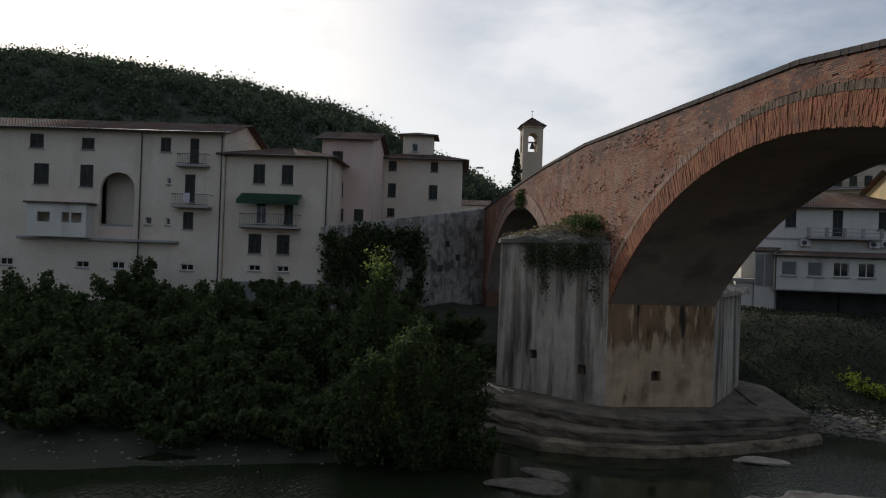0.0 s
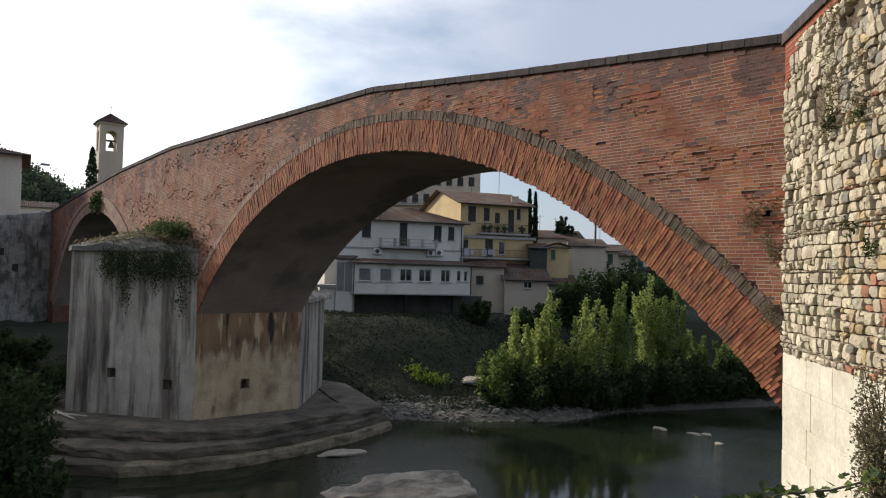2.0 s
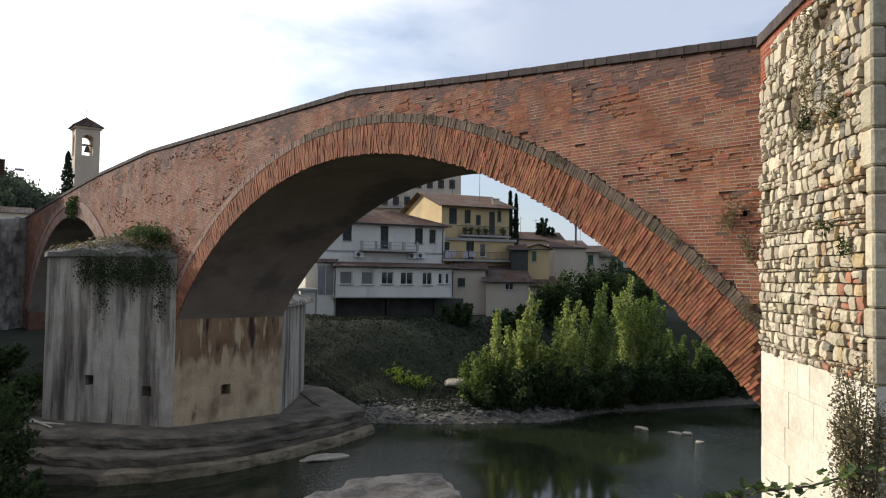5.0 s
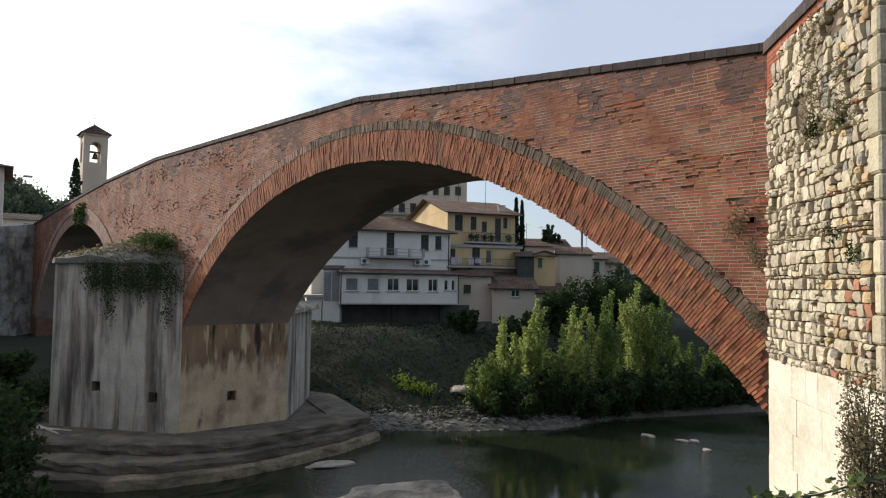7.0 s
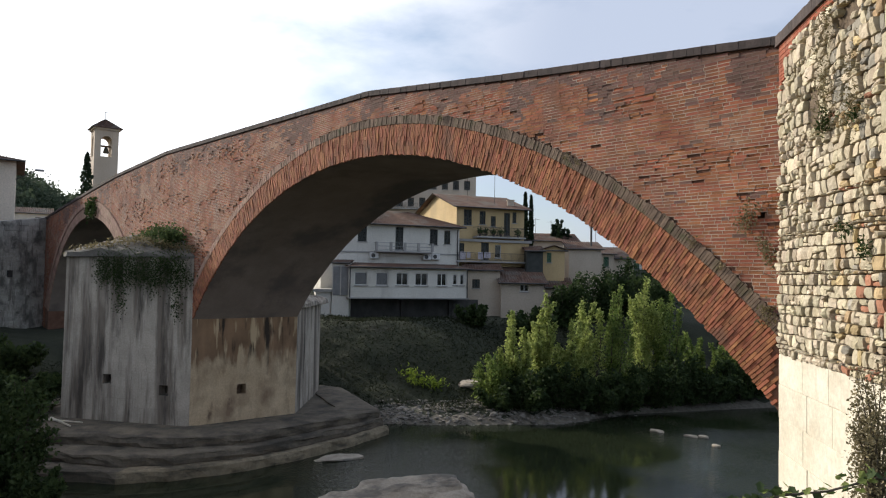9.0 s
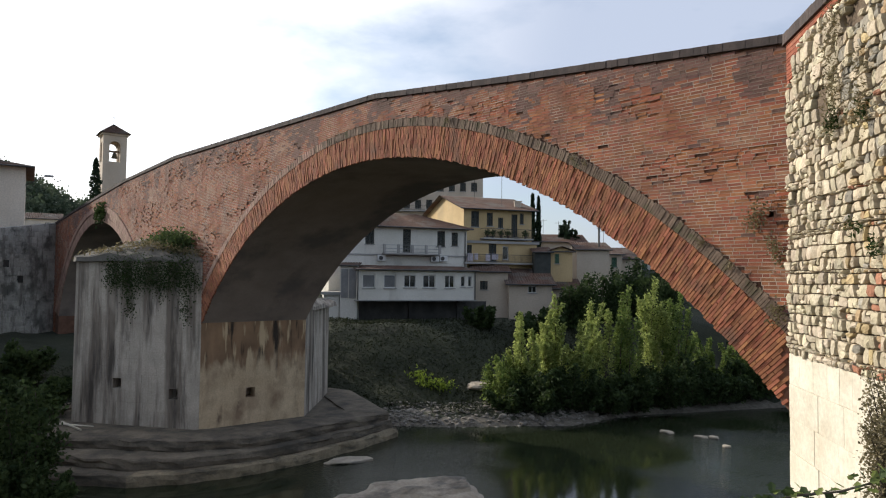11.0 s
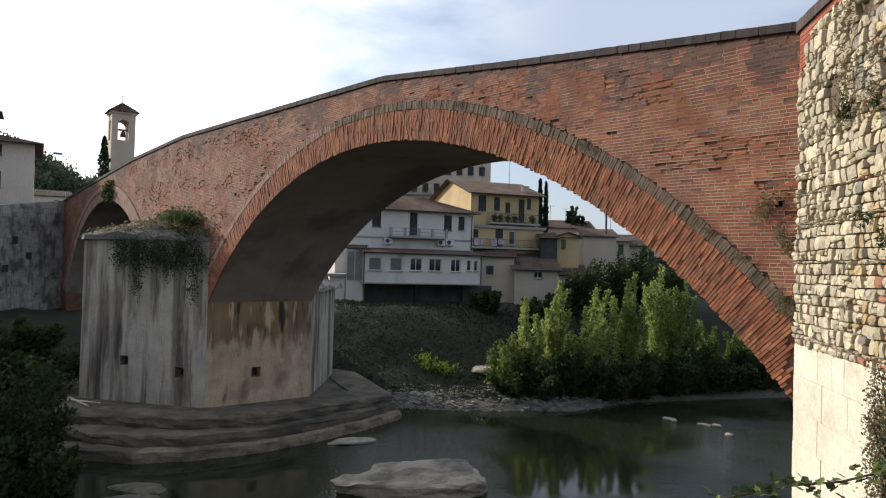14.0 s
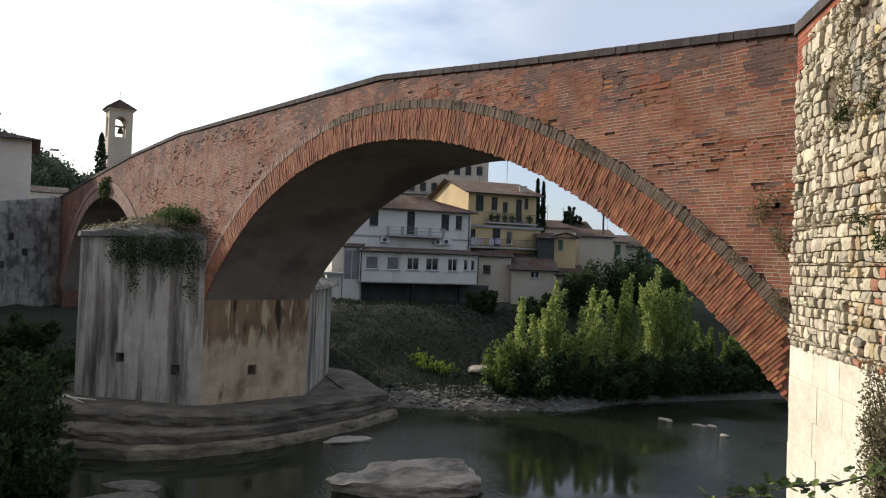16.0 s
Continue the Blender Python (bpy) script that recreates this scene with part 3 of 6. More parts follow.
bm = bmesh.new()
soffit = bmesh.new()
cuts = sorted({*np.linspace(PIER_X1, RIGHT_X, 97), *np.linspace(SMALL_X0, PIER_X0, 41), *[q[0] + e for q in PUTLOGS for e in (-q[2], q[2])], LEFT_X, -68.0, -40.0})
for a, b in zip(cuts, cuts[1:]):
    mid = (a + b) / 2
    solid = not (PIER_X1 <= mid or SMALL_X0 <= mid <= PIER_X0)
    za, zb = (1.2, 1.2) if solid else (arch_z(a), arch_z(b))
    ta, tb = top_z(a) - 0.1, top_z(b) - 0.1
    hole = [q for q in PUTLOGS if abs(mid - q[0]) < q[2]]
    bands = [((za, zb), (ta, tb))]
    if hole:
        h0, h1 = hole[0][1] - hole[0][3], hole[0][1] + hole[0][3]
        bands = [((za, zb), (h0, h0)), ((h1, h1), (ta, tb))]
        f0, f1 = FACE + CORE_IN, FACE + (0.5 if hole[0][3] > 0.04 else 0.07)
        for q in (((a, f0, h0), (b, f0, h0), (b, f1, h0), (a, f1, h0)), ((a, f0, h1), (b, f0, h1), (b, f1, h1), (a, f1, h1)), ((a, f1, h0), (b, f1, h0), (b, f1, h1), (a, f1, h1)),
                  ((a, f0, h0), (a, f1, h0), (a, f1, h1), (a, f0, h1)), ((b, f0, h0), (b, f1, h0), (b, f1, h1), (b, f0, h1))):
            bm.faces.new([bm.verts.new(p) for p in q])
    for (l0, l1), (u0, u1) in bands:
        bm.faces.new([bm.verts.new(p) for p in ((a, FACE + CORE_IN, l0), (b, FACE + CORE_IN, l1), (b, FACE + CORE_IN, u1), (a, FACE + CORE_IN, u0))])
    bm.faces.new([bm.verts.new(p) for p in ((a, BACK, za), (b, BACK, zb), (b, BACK, tb), (a, BACK, ta))])
    if not solid:
        soffit.faces.new([soffit.verts.new(p) for p in ((a, FACE + CORE_IN, za), (a, BACK, za), (b, BACK, zb), (b, FACE + CORE_IN, zb))])
    bm.faces.new([bm.verts.new(p) for p in ((a, FACE + CORE_IN, ta), (b, FACE + CORE_IN, tb), (b, BACK, tb), (a, BACK, ta))])
for x, z0, z1 in ((SMALL_X0, 1.2, arch_z(SMALL_X0)), (RIGHT_X, -1, 13.4), (LEFT_X, 1.2, 12.8)):
    bm.faces.new([bm.verts.new(p) for p in ((x, FACE + CORE_IN, z0), (x, BACK, z0), (x, BACK, z1), (x, FACE + CORE_IN, z1))])
bmesh.ops.remove_doubles(bm, verts=bm.verts, dist=0.001)
bmesh.ops.remove_doubles(soffit, verts=soffit.verts, dist=0.001)
part("core", bm, CORE, bridge)
part("vault", soffit, SOFFIT, bridge, "dark sooty brick underside of the arch", smooth=True)

cells, hood, hood_kinds = [], [], []


def radial_cell(cx, cz, r0, r1, a0, a1, y, out, back=0.06):
    q = [(r0, a0), (r0, a1), (r1, a1), (r1, a0)]
    j = rng.uniform(-0.004, 0.004, (4, 2))
    p = [(cx + r * math.cos(a), cz + r * math.sin(a)) for r, a in q]
    return [(px, y + back, pz) for px, pz in p] + [(px + j[i][0], y - out, pz + j[i][1]) for i, (px, pz) in enumerate(p)]


a_lo, a_hi = math.radians(36), math.acos((PIER_X1 - CX) / CR) + 0.02
step = 0.073 / CR
a = a_lo
row = 0
while a < a_hi:
    a1 = a + step
    lens = [0.29, 0.29, 0.29, 0.1] if row % 2 else [0.14, 0.29, 0.29, 0.26]
    r = CR - rng.uniform(-0.02, 0.035)
    tone = rng.uniform(-0.006, 0.01)
    for ln in lens:
        r1 = min(r + ln, CR + RING_T)
        if CX + r1 * math.cos(a) < RIGHT_X - 0.01 and CX + r1 * math.cos(a) > PIER_X1 - 1.2 and r1 - r > 0.03:
            cells.append(radial_cell(CX, CZ, r + 0.004, r1 - 0.004, a + step * 0.10, a1 - step * 0.10, FACE, 0.012 + tone + rng.uniform(-0.014, 0.008)))
        r = r1
    a, row = a1, row + 1
tagged(add("arch_ring", hexes("arch_ring", cells, RING), bridge, "radial red brick arch ring"), kind="stuff")
a = a_lo
while a < a_hi:
    a1 = a + 0.062 / CR
    if CX + (CR + RING_T) * math.cos(a) < RIGHT_X - 0.06:
        hood.append(radial_cell(CX, CZ, CR + RING_T + 0.004, CR + RING_T + HOOD_T + rng.uniform(-0.03, 0.015), a + 0.0002, a1 - 0.0002, FACE, 0.022 + rng.uniform(-0.010, 0.008), 0.1))
        hood_kinds.append(1 if rng.random() < smooth(math.radians(88), math.radians(112), a) else 0)
    a = a1
tagged(add("hood_course", hexes("hood_course", hood, HOOD, hood_kinds, (RING_PALE,)), bridge, "grey mossy brick hood course over the arch"), kind="stuff")
cells = []
a = 0.12
while a < math.acos((SMALL_X0 - SX) / SR):
    for r0 in (0, 0.36, 0.72):
        if SX + (SR + r0) * math.cos(a) < PIER_X0 + 0.8:
            cells.append(radial_cell(SX, SZ, SR + r0 + 0.004, SR + r0 + 0.352, a + 0.0006, a + 0.0094, FACE, 0.02 + (0.05 if r0 > 0.7 else 0.0) + rng.uniform(-0.008, 0.008)))
    a += 0.0102
tagged(add("small_arch_ring", hexes("small_arch_ring", cells, RING_PALE), bridge, "red brick ring of the small side arch"), kind="stuff")

cells = []
x = LEFT_X
while x < RIGHT_X - 0.02:
    x1 = min(x + 0.16, RIGHT_X)
    t0, t1, j = top_z(x), top_z(x1), rng.uniform(-0.007, 0.006)
    y0, y1 = FACE - 0.045 + j, FACE + 0.42
    cells.append([(x + .002, y1, t0 - 0.18), (x1 - .002, y1, t1 - 0.18), (x1 - .002, y1, t1 + j), (x + .002, y1, t0 + j),
                  (x + .002, y0, t0 - 0.17 + j), (x1 - .002, y0, t1 - 0.17 - j), (x1 - .002, y0, t1 + j), (x + .002, y0, t0 + j)])
    x = x1
tagged(add("coping", hexes("coping", cells, COPING), bridge, "dark brick coping along the parapet"), kind="stuff")

# pier: body, brown upper band, cutwaters with caps
NOSE = (-40.1, 9.2)


def pier_flank(name, p, q, z0, z1, mat, holes, label="", course=0.42, gap=0.004, proud=0.014):
    """One upright face of the pier, from p to q in plan, of coursed blocks, with square holes (distance along, height)."""
    p, q = Vector((*p, 0)), Vector((*q, 0))
    way = q - p
    L = way.length
    hs = [(s - 0.25, s + 0.25, z - z0 - 0.25, z - z0 + 0.25) for s, z in holes]
    ob = part(name, slab_mesh(L, z1 - z0, 0.6, hs), mat, bridge, label)
    ob.matrix_basis = Matrix.Translation((p.x, p.y, z0)) @ Matrix.Rotation(math.atan2(way.y, way.x), 4, "Z")
    if not course:
        return ob
    z = 0.0
    while z < z1 - z0 - 0.05:
        h = min(course * rng.uniform(0.8, 1.2), z1 - z0 - z)
        s = 0.0
        while s < L - 0.02:
            w = min(rng.uniform(0.5, 1.15), L - s)
            w = L - s if L - s - w < 0.3 else w
            if not any(s < k[1] + 0.02 and s + w > k[0] - 0.02 and z < k[3] + 0.02 and z + h > k[2] - 0.02 for k in hs):
                f = -proud * rng.uniform(0.3, 1.0)
                bmx = bmesh.new()
                j = rng.uniform(0, 0.007, 8)
                c = [(s + gap + j[0], f, z + gap + j[1]), (s + w - gap - j[2], f, z + gap + j[3]), (s + w - gap - j[4], f, z + h - gap - j[5]), (s + gap + j[6], f, z + h - gap - j[7])]
                fr = [bmx.verts.new(v) for v in c]
                bk = [bmx.verts.new((s + (gap if i in (0, 3) else w - gap), 0.05, z + (gap if i < 2 else h - gap))) for i in range(4)]
                bmx.faces.new(fr)
                for i in range(4):
                    bmx.faces.new((fr[i], bk[i], bk[(i + 1) % 4], fr[(i + 1) % 4]))
                part("block", bmx, mat, ob)
            s += w
        z += h
    return ob


pier_flank("pier_face", (PIER_X1, FACE), (PIER_X1, BACK), 1.3, 6.56, PIER_INNER, [(2.66, 2.94)], "beige pier face with a putlog hole, brown-streaked above")
flank = math.hypot(NOSE[0] - PIER_X1, NOSE[1] - FACE)
pier_flank("cutwater_face", NOSE, (PIER_X1, FACE), 1.3, 9.55, PIER, [(flank * 0.36, 3.42), (flank * 0.80, 3.02)], "grey limestone cutwater streaked with dark runs")
pier_flank("cutwater_face", (PIER_X0, FACE), NOSE, 1.3, 9.55, PIER, [])
pier_flank("cutwater_face", (PIER_X1, BACK), (-40.0, 24.2), 1.3, 7.0, PIER, [])
pier_flank("cutwater_face", (-40.0, 24.2), (PIER_X0, BACK), 1.3, 7.0, PIER, [])
pier_flank("pier_face", (PIER_X0, BACK), (PIER_X0, FACE), 1.3, 6.5, PIER, [])
part("pier_heart", prism([(PIER_X0 + 0.9, FACE + 0.2), (-40.1, 10.4), (PIER_X1 - 0.9, FACE + 0.2), (PIER_X1 - 0.9, BACK - 0.2), (-40.0, 22.8), (PIER_X0 + 0.9, BACK - 0.2)], 1.2, 6.4), MORTAR, bridge)


def cap(outline, apex, z0, z1):
    bm = prism(outline, z0, z0 + 0.22)
    ring = [bm.verts.new((x, y, z0 + 0.221)) for x, y in outline]
    tip = [bm.verts.new((x, y, z1)) for x, y in apex]
    bm.faces.new((ring[0], ring[1], tip[0]))
    bm.faces.new((ring[1], ring[2], tip[1], tip[0]))
    bm.faces.new((ring[2], ring[3], tip[1]))
    bm.faces.new((ring[3], ring[0], tip[0], tip[1]))
    bmesh.ops.subdivide_edges(bm, edges=bm.edges[:], cuts=7, use_grid_fill=True)
    for v in bm.verts:
        c = v.co
        lift = 0.32 * noise.noise(c * 0.8) + 0.16 * noise.noise(c * 2.3) + 0.06 * noise.noise(c * 6)
        v.co = c + Vector((0.5 * lift, 0.35 * lift, lift * (1.0 if c.z > z0 + 0.1 else 0.25)))
    return bm


part("cutwater_cap", cap([(PIER_X0 + 0.6, FACE + 0.02), (NOSE[0] - 0.1, NOSE[1] - 0.1), (NOSE[0] + 0.4, NOSE[1] - 0.1), (PIER_X1 + 0.1, FACE + 0.02)],
                         [(-42.0, FACE + 0.02), (-37.0, FACE + 0.02)], 9.55, 11.0), CAP_STONE, bridge, "weedy sloping stone cap of the cutwater")
part("cutwater_cap", cap([(PIER_X1 + 0.2, BACK), (-39.6, 24.5), (-40.4, 24.5), (PIER_X0 - 0.1, BACK)], [(-38, BACK), (-42, BACK)], 7.0, 8.2), PIER, bridge)

# stepped platform round the pier, of large worn blocks
platform = thing("pier_platform", "stepped platform of worn stone blocks round the bridge pier", "platform")
TIERS = [  # foot, top, front outline from the downstream corner to the upstream end
    (0.88, 1.43, [(-32.3, 23.5), (-31.6, 20.6), (-31.1, 17.6), (-30.9, 14.6), (-32.0, 12.0), (-33.4, 10.4), (-35.8, 8.2), (-38.2, 6.4), (-40.4, 5.6), (-43.5, 6.8), (-49.5, 12.3)]),
    (0.42, 0.95, [(-32.2, 23.7), (-31.2, 20.6), (-30.6, 17.6), (-30.3, 14.4), (-30.9, 11.6), (-31.9, 9.8), (-34.6, 7.6), (-37.6, 5.4), (-40.3, 4.7), (-43.8, 6.0), (-50.0, 12.0)]),
    (-0.7, 0.48, [(-32.1, 24.0), (-30.9, 20.6), (-30.2, 17.6), (-29.9, 14.2), (-30.3, 11.2), (-31.2, 9.3), (-33.8, 7.0), (-37.2, 4.7), (-40.2, 4.0), (-44.1, 5.4), (-50.4, 11.6)])]
BEHIND = [(-48.0, 23.5), (-40.0, 26.0)]
part("fill", prism([(x + (-40.5 - x) * 0.1, y + (15.0 - y) * 0.1) for x, y in TIERS[0][2] + BEHIND], -0.8, 1.36), PLATFORM, platform)


def worn_block(p, q, z0, z1, depth, seg=9):
    """A long worn block from p to q in plan, with a rounded, uneven front edge."""
    p, q = Vector((*p, 0)), Vector((*q, 0))
    way = (q - p).normalized()
    inn = Vector((way.y, -way.x, 0))
    h = z1 - z0
    prof = [(depth, z0), (0.05, z0), (0.0, z0 + 0.25 * h), (0.0, z0 + 0.55 * h), (0.01, z0 + 0.8 * h), (0.05, z0 + 0.95 * h), (0.14, z1), (depth * 0.5, z1 + 0.01), (depth, z1 + 0.01)]
    bm = bmesh.new()
    rows = []
    for i in range(seg + 1):
        base = p.lerp(q, i / seg)
        row = []
        for d, zz in prof:
            c = base + inn * d + Vector((0, 0, zz))
            wear = 0.10 * noise.noise(c * 0.7) + 0.12 * noise.noise(Vector((c.x * 1.2, c.y * 1.2, c.z * 9))) + 0.03 * noise.noise(c * 6)
            row.append(bm.verts.new(c + inn * wear + Vector((0, 0, 0.35 * wear if zz > z0 + 0.5 * h else 0))))
        rows.append(row)
    k = len(prof)
    for a, b in zip(rows, rows[1:]):
        for i in range(k):
            bm.faces.new((a[i], a[(i + 1) % k], b[(i + 1) % k], b[i]))
    bm.faces.new(rows[0])
    bm.faces.new(rows[-1][::-1])
    return bm


for z0, z1, front in TIERS:
    loop = front + BEHIND
    for i, (p, q) in enumerate(zip(loop, loop[1:] + loop[:1])):
        # The first blocks of the lowest tier get the painted-in sunlight.
        part("block", worn_block(p, q, z0, z1, 2.2), SUNLIT_FOOT if z0 < 0 and i < 5 else PLATFORM, platform)

# ---------- abutment wall on the right bank ----------
W_DIR = Vector((0.656, -0.755, 0.0))
wall = tagged(add("wall_abutment", None, None, "", Matrix.Translation((RIGHT_X, FACE, 0)) @ Matrix.Rotation(math.atan2(W_DIR.y, W_DIR.x), 4, "Z")),
              "abutment wall of cream rubble over pale dressed stone", "wall", kind="structure")
W_LEN, W_TOP = 4.45, 13.5
part("backing", boxes((0.0, W_LEN - 0.05, 0.02, 1.4, -1.0, W_TOP - 0.15)), RUBBLE_JOINT, wall)


def stone_mesh(r, corners, d):
    """A rough stone that fills the quad of four corners (x, z) in order, its back at y = 0.06."""
    n = 3
    (x0, z0), (x1, z1), (x2, z2), (x3, z3) = corners
    mx, mz = (x0 + x1 + x2 + x3) / 4, (z0 + z1 + z2 + z3) / 4
    v, f = [], []
    tip, nod = r.uniform(-0.3, 0.3), r.uniform(-0.2, 0.2)
    for k in range(n + 1):
        for i in range(n + 1):
            u, t = i / n, k / n
            x = (x0 * (1 - u) + x1 * u) * (1 - t) + (x3 * (1 - u) + x2 * u) * t
            z = (z0 * (1 - u) + z1 * u) * (1 - t) + (z3 * (1 - u) + z2 * u) * t
            edge = i in (0, n), k in (0, n)
            pull = r.uniform(0.0, 0.2) if all(edge) else r.uniform(-0.04, 0.05) if any(edge) else r.uniform(-0.1, 0.1)
            x, z = x + (mx - x) * pull, z + (mz - z) * pull
            y = -d * ((0.84 if all(edge) else 0.92 if any(edge) else 1.0) + r.uniform(-0.08, 0.08) + tip * (u - 0.5) + nod * (t - 0.5))
            v.append((x, y, z))
    w = n + 1
    for k in range(n):
        for i in range(n):
            a = k * w + i
            f.append((a, a + 1, a + w + 1, a + w))
    rim = [*range(n), *[n + k * w for k in range(n)], *[w * w - 1 - i for i in range(n)], *[(n - k) * w for k in range(n)]]
    base, m = len(v), len(rim)
    v += [(v[i][0], 0.06, v[i][2]) for i in rim]
    f += [(rim[i], base + i, base + (i + 1) % m, rim[(i + 1) % m]) for i in range(m)]
    return v, f


ASH_TOP = 7.5
z = ASH_TOP
heights = [0.56, 0.62, 0.6, 0.64, 0.6, 0.62, 0.6, 0.62, 0.6, 0.62, 0.64, 0.62, 0.6]
for k, h in enumerate(heights):
    z -= h
    s = 0.0
    while s < W_LEN - 0.02:
        w = min(rng.uniform(0.45, 0.65) if k == 0 else rng.uniform(0.7, 1.4) if s > 0 else (1.25, 1.45)[k % 2], W_LEN - s)
        if W_LEN - s - w < 0.3:
            w = W_LEN - s
        bmx = boxes((s + 0.002, s + w - (0.03 if k and s == 0 else 0.002), -0.05 + rng.uniform(-0.006, 0.006), 0.3, z + 0.002, z + h - 0.002), bevel=0.006)
        part("block", bmx, ASHLAR, wall)
        s += w
HOLES = ((1.66, 11.72, 0.26, 0.3), (1.93, 10.25, 0.2, 0.1), (0.5, 10.36, 0.12, 0.1), (3.0, 12.75, 0.3, 0.12))  # lost stones: along, height, half sizes
lay_rng = np.random.default_rng(61)
rest_v, rest_f = [], []


def bed(k, s, z):
    return z + 0.035 * noise.noise((s * 1.3, k * 3.7, 0.5)) + 0.02 * noise.noise((s * 4.5, k * 2.1, 7.5))


def lay_stone(corners, red=False):
    """One stone of the rubble, a part of its own on the nearer stretch."""
    cx, cz = sum(c[0] for c in corners) / 4, sum(c[1] for c in corners) / 4
    if any(abs(cx - h[0]) < h[2] and abs(cz - h[1]) < h[3] for h in HOLES):
        return
    d = lay_rng.uniform(0.06, 0.15)
    v, f = stone_mesh(lay_rng, corners, d)
    pick = lay_rng.random()
    high = smooth(10.6, 12.6, cz)
    mat = RUBBLE_RED if red else RUBBLE_GREY if pick < 0.06 + 0.34 * high else RUBBLE_OCHRE if pick > 0.84 else RUBBLE
    if cx > 2.55:
        add("stone", mesh_of("stone", v, f, mat), wall, "", Matrix.Translation((0, 0.03, 0)))
    else:
        base = len(rest_v)
        rest_v.extend((a, b + 0.03, c) for a, b, c in v)
        rest_f.extend(tuple(base + i for i in q) for q in f)


z, row = ASH_TOP, 0
S_END = W_LEN - 0.28
while z < W_TOP - 0.2:
    h = float(lay_rng.choice([0.055, 0.12, 0.175, 0.235], p=[0.18, 0.26, 0.34, 0.22]))
    s, lean = 0.02, 0.0
    while s < S_END - 0.02:
        w = min(h * lay_rng.uniform(0.45, 1.15) + 0.04, S_END - s)
        if S_END - s - w < 0.07:
            w = S_END - s
        nxt = lay_rng.uniform(-0.14, 0.14) * h
        if s < (z - 12.35) * 1.05 - 0.02 or z + h > W_TOP - 0.28:
            kk = max(1, round(h / 0.07))
            for i in range(kk):
                part("brick", boxes((s + 0.005, s + w - 0.005, -0.05, 0.05, z + h * i / kk + 0.006, z + h * (i + 1) / kk - 0.006)), BRICK, wall)
        else:
            g = 0.0095
            lo, hi = bed(row, s, z), bed(row, s + w, z)
            top0, top1 = bed(row + 1, s, z + h), bed(row + 1, s + w, z + h)
            red = lay_rng.random() < (0.16 if z < 8.9 else 0.03) and h < 0.2
            if h > 0.15 and lay_rng.random() < 0.32:
                m0, m1 = lo + (top0 - lo) * lay_rng.uniform(0.35, 0.65), hi + (top1 - hi) * lay_rng.uniform(0.35, 0.65)
                lay_stone(((s + lean + g, lo + g), (s + w + nxt - g, hi + g), (s + w + nxt - g, m1 - g), (s + lean + g, m0 - g)), red)
                lay_stone(((s + lean + g, m0 + g), (s + w + nxt - g, m1 + g), (s + w - nxt - g, top1 - g), (s - lean + g, top0 - g)))
            else:
                lay_stone(((s + lean + g, lo + g), (s + w + nxt - g, hi + g), (s + w - nxt - g, top1 - g), (s - lean + g, top0 - g)), red)
        s, lean = s + w, nxt
    z += h
    row += 1
tagged(add("rubble", mesh_of("rubble", rest_v, rest_f, RUBBLE_FAR), wall, "irregular cream rubble stones"), kind="stuff")
z = 7.5
k = 0
while z < W_TOP - 0.3:
    h = rng.uniform(0.28, 0.6)
    part("quoin", boxes((W_LEN - rng.uniform(0.16, 0.32), W_LEN + 0.02, -0.07, 0.12 if k % 2 else 0.2, z + 0.006, min(z + h, W_TOP - 0.2) - 0.006), bevel=0.03), RUBBLE, wall)
    z += h
    k += 1
bmc = bmesh.new()
s = -0.06
while s < W_LEN:
    box(bmc, s, s + 0.15, -0.1, 0.4, W_TOP - 0.2, W_TOP + rng.uniform(-0.005, 0.012))
    s += 0.158
tagged(part("coping", bmc, COPING, wall, "dark brick coping"), kind="stuff")

# the return of the abutment, its shade put into darker grey stone, and the terrace behind it
ret = tagged(add("wall_return", None, None, "", Matrix.Translation(Vector((RIGHT_X, FACE, 0)) + W_DIR * W_LEN)
             @ Matrix.Rotation(math.atan2(0.656, 0.755), 4, "Z")), "shaded grey rubble return of the abutment", "wall", kind="structure")
part("backing", boxes((0.0, 5.0, 0.06, 1.0, -1.0, W_TOP - 0.1)), RUBBLE_JOINT, ret)
z = 5.5
while z < W_TOP - 0.1:
    h = rng.uniform(0.35, 0.6)
    s = 0.22
    while s < 2.6:
        w = h * rng.uniform(1.0, 1.9)
        v, f = stone_mesh(rng, ((s + 0.01, z + 0.01), (s + w - 0.01, z + 0.01), (s + w - 0.01, z + h - 0.01), (s + 0.01, z + h - 0.01)), rng.uniform(0.05, 0.12))
        add("stone", mesh_of("stone", v, f, GREY_STONE), ret, "", Matrix.Translation((0, 0.06, 0)))
        s += w
    z += h


# ---------- houses ----------
def spot(heading, away, side, z=0.0, turn=0.0):
    """A place by its distance along a heading from the terrace and its offset to the right of it; x runs along the front, y into the house."""
    a = radians(heading)
    x, y = -math.sin(a) * away + math.cos(a) * side, math.cos(a) * away + math.sin(a) * side
    return Matrix.Translation((x, y, z)) @ Matrix.Rotation(radians(heading + turn), 4, "Z")


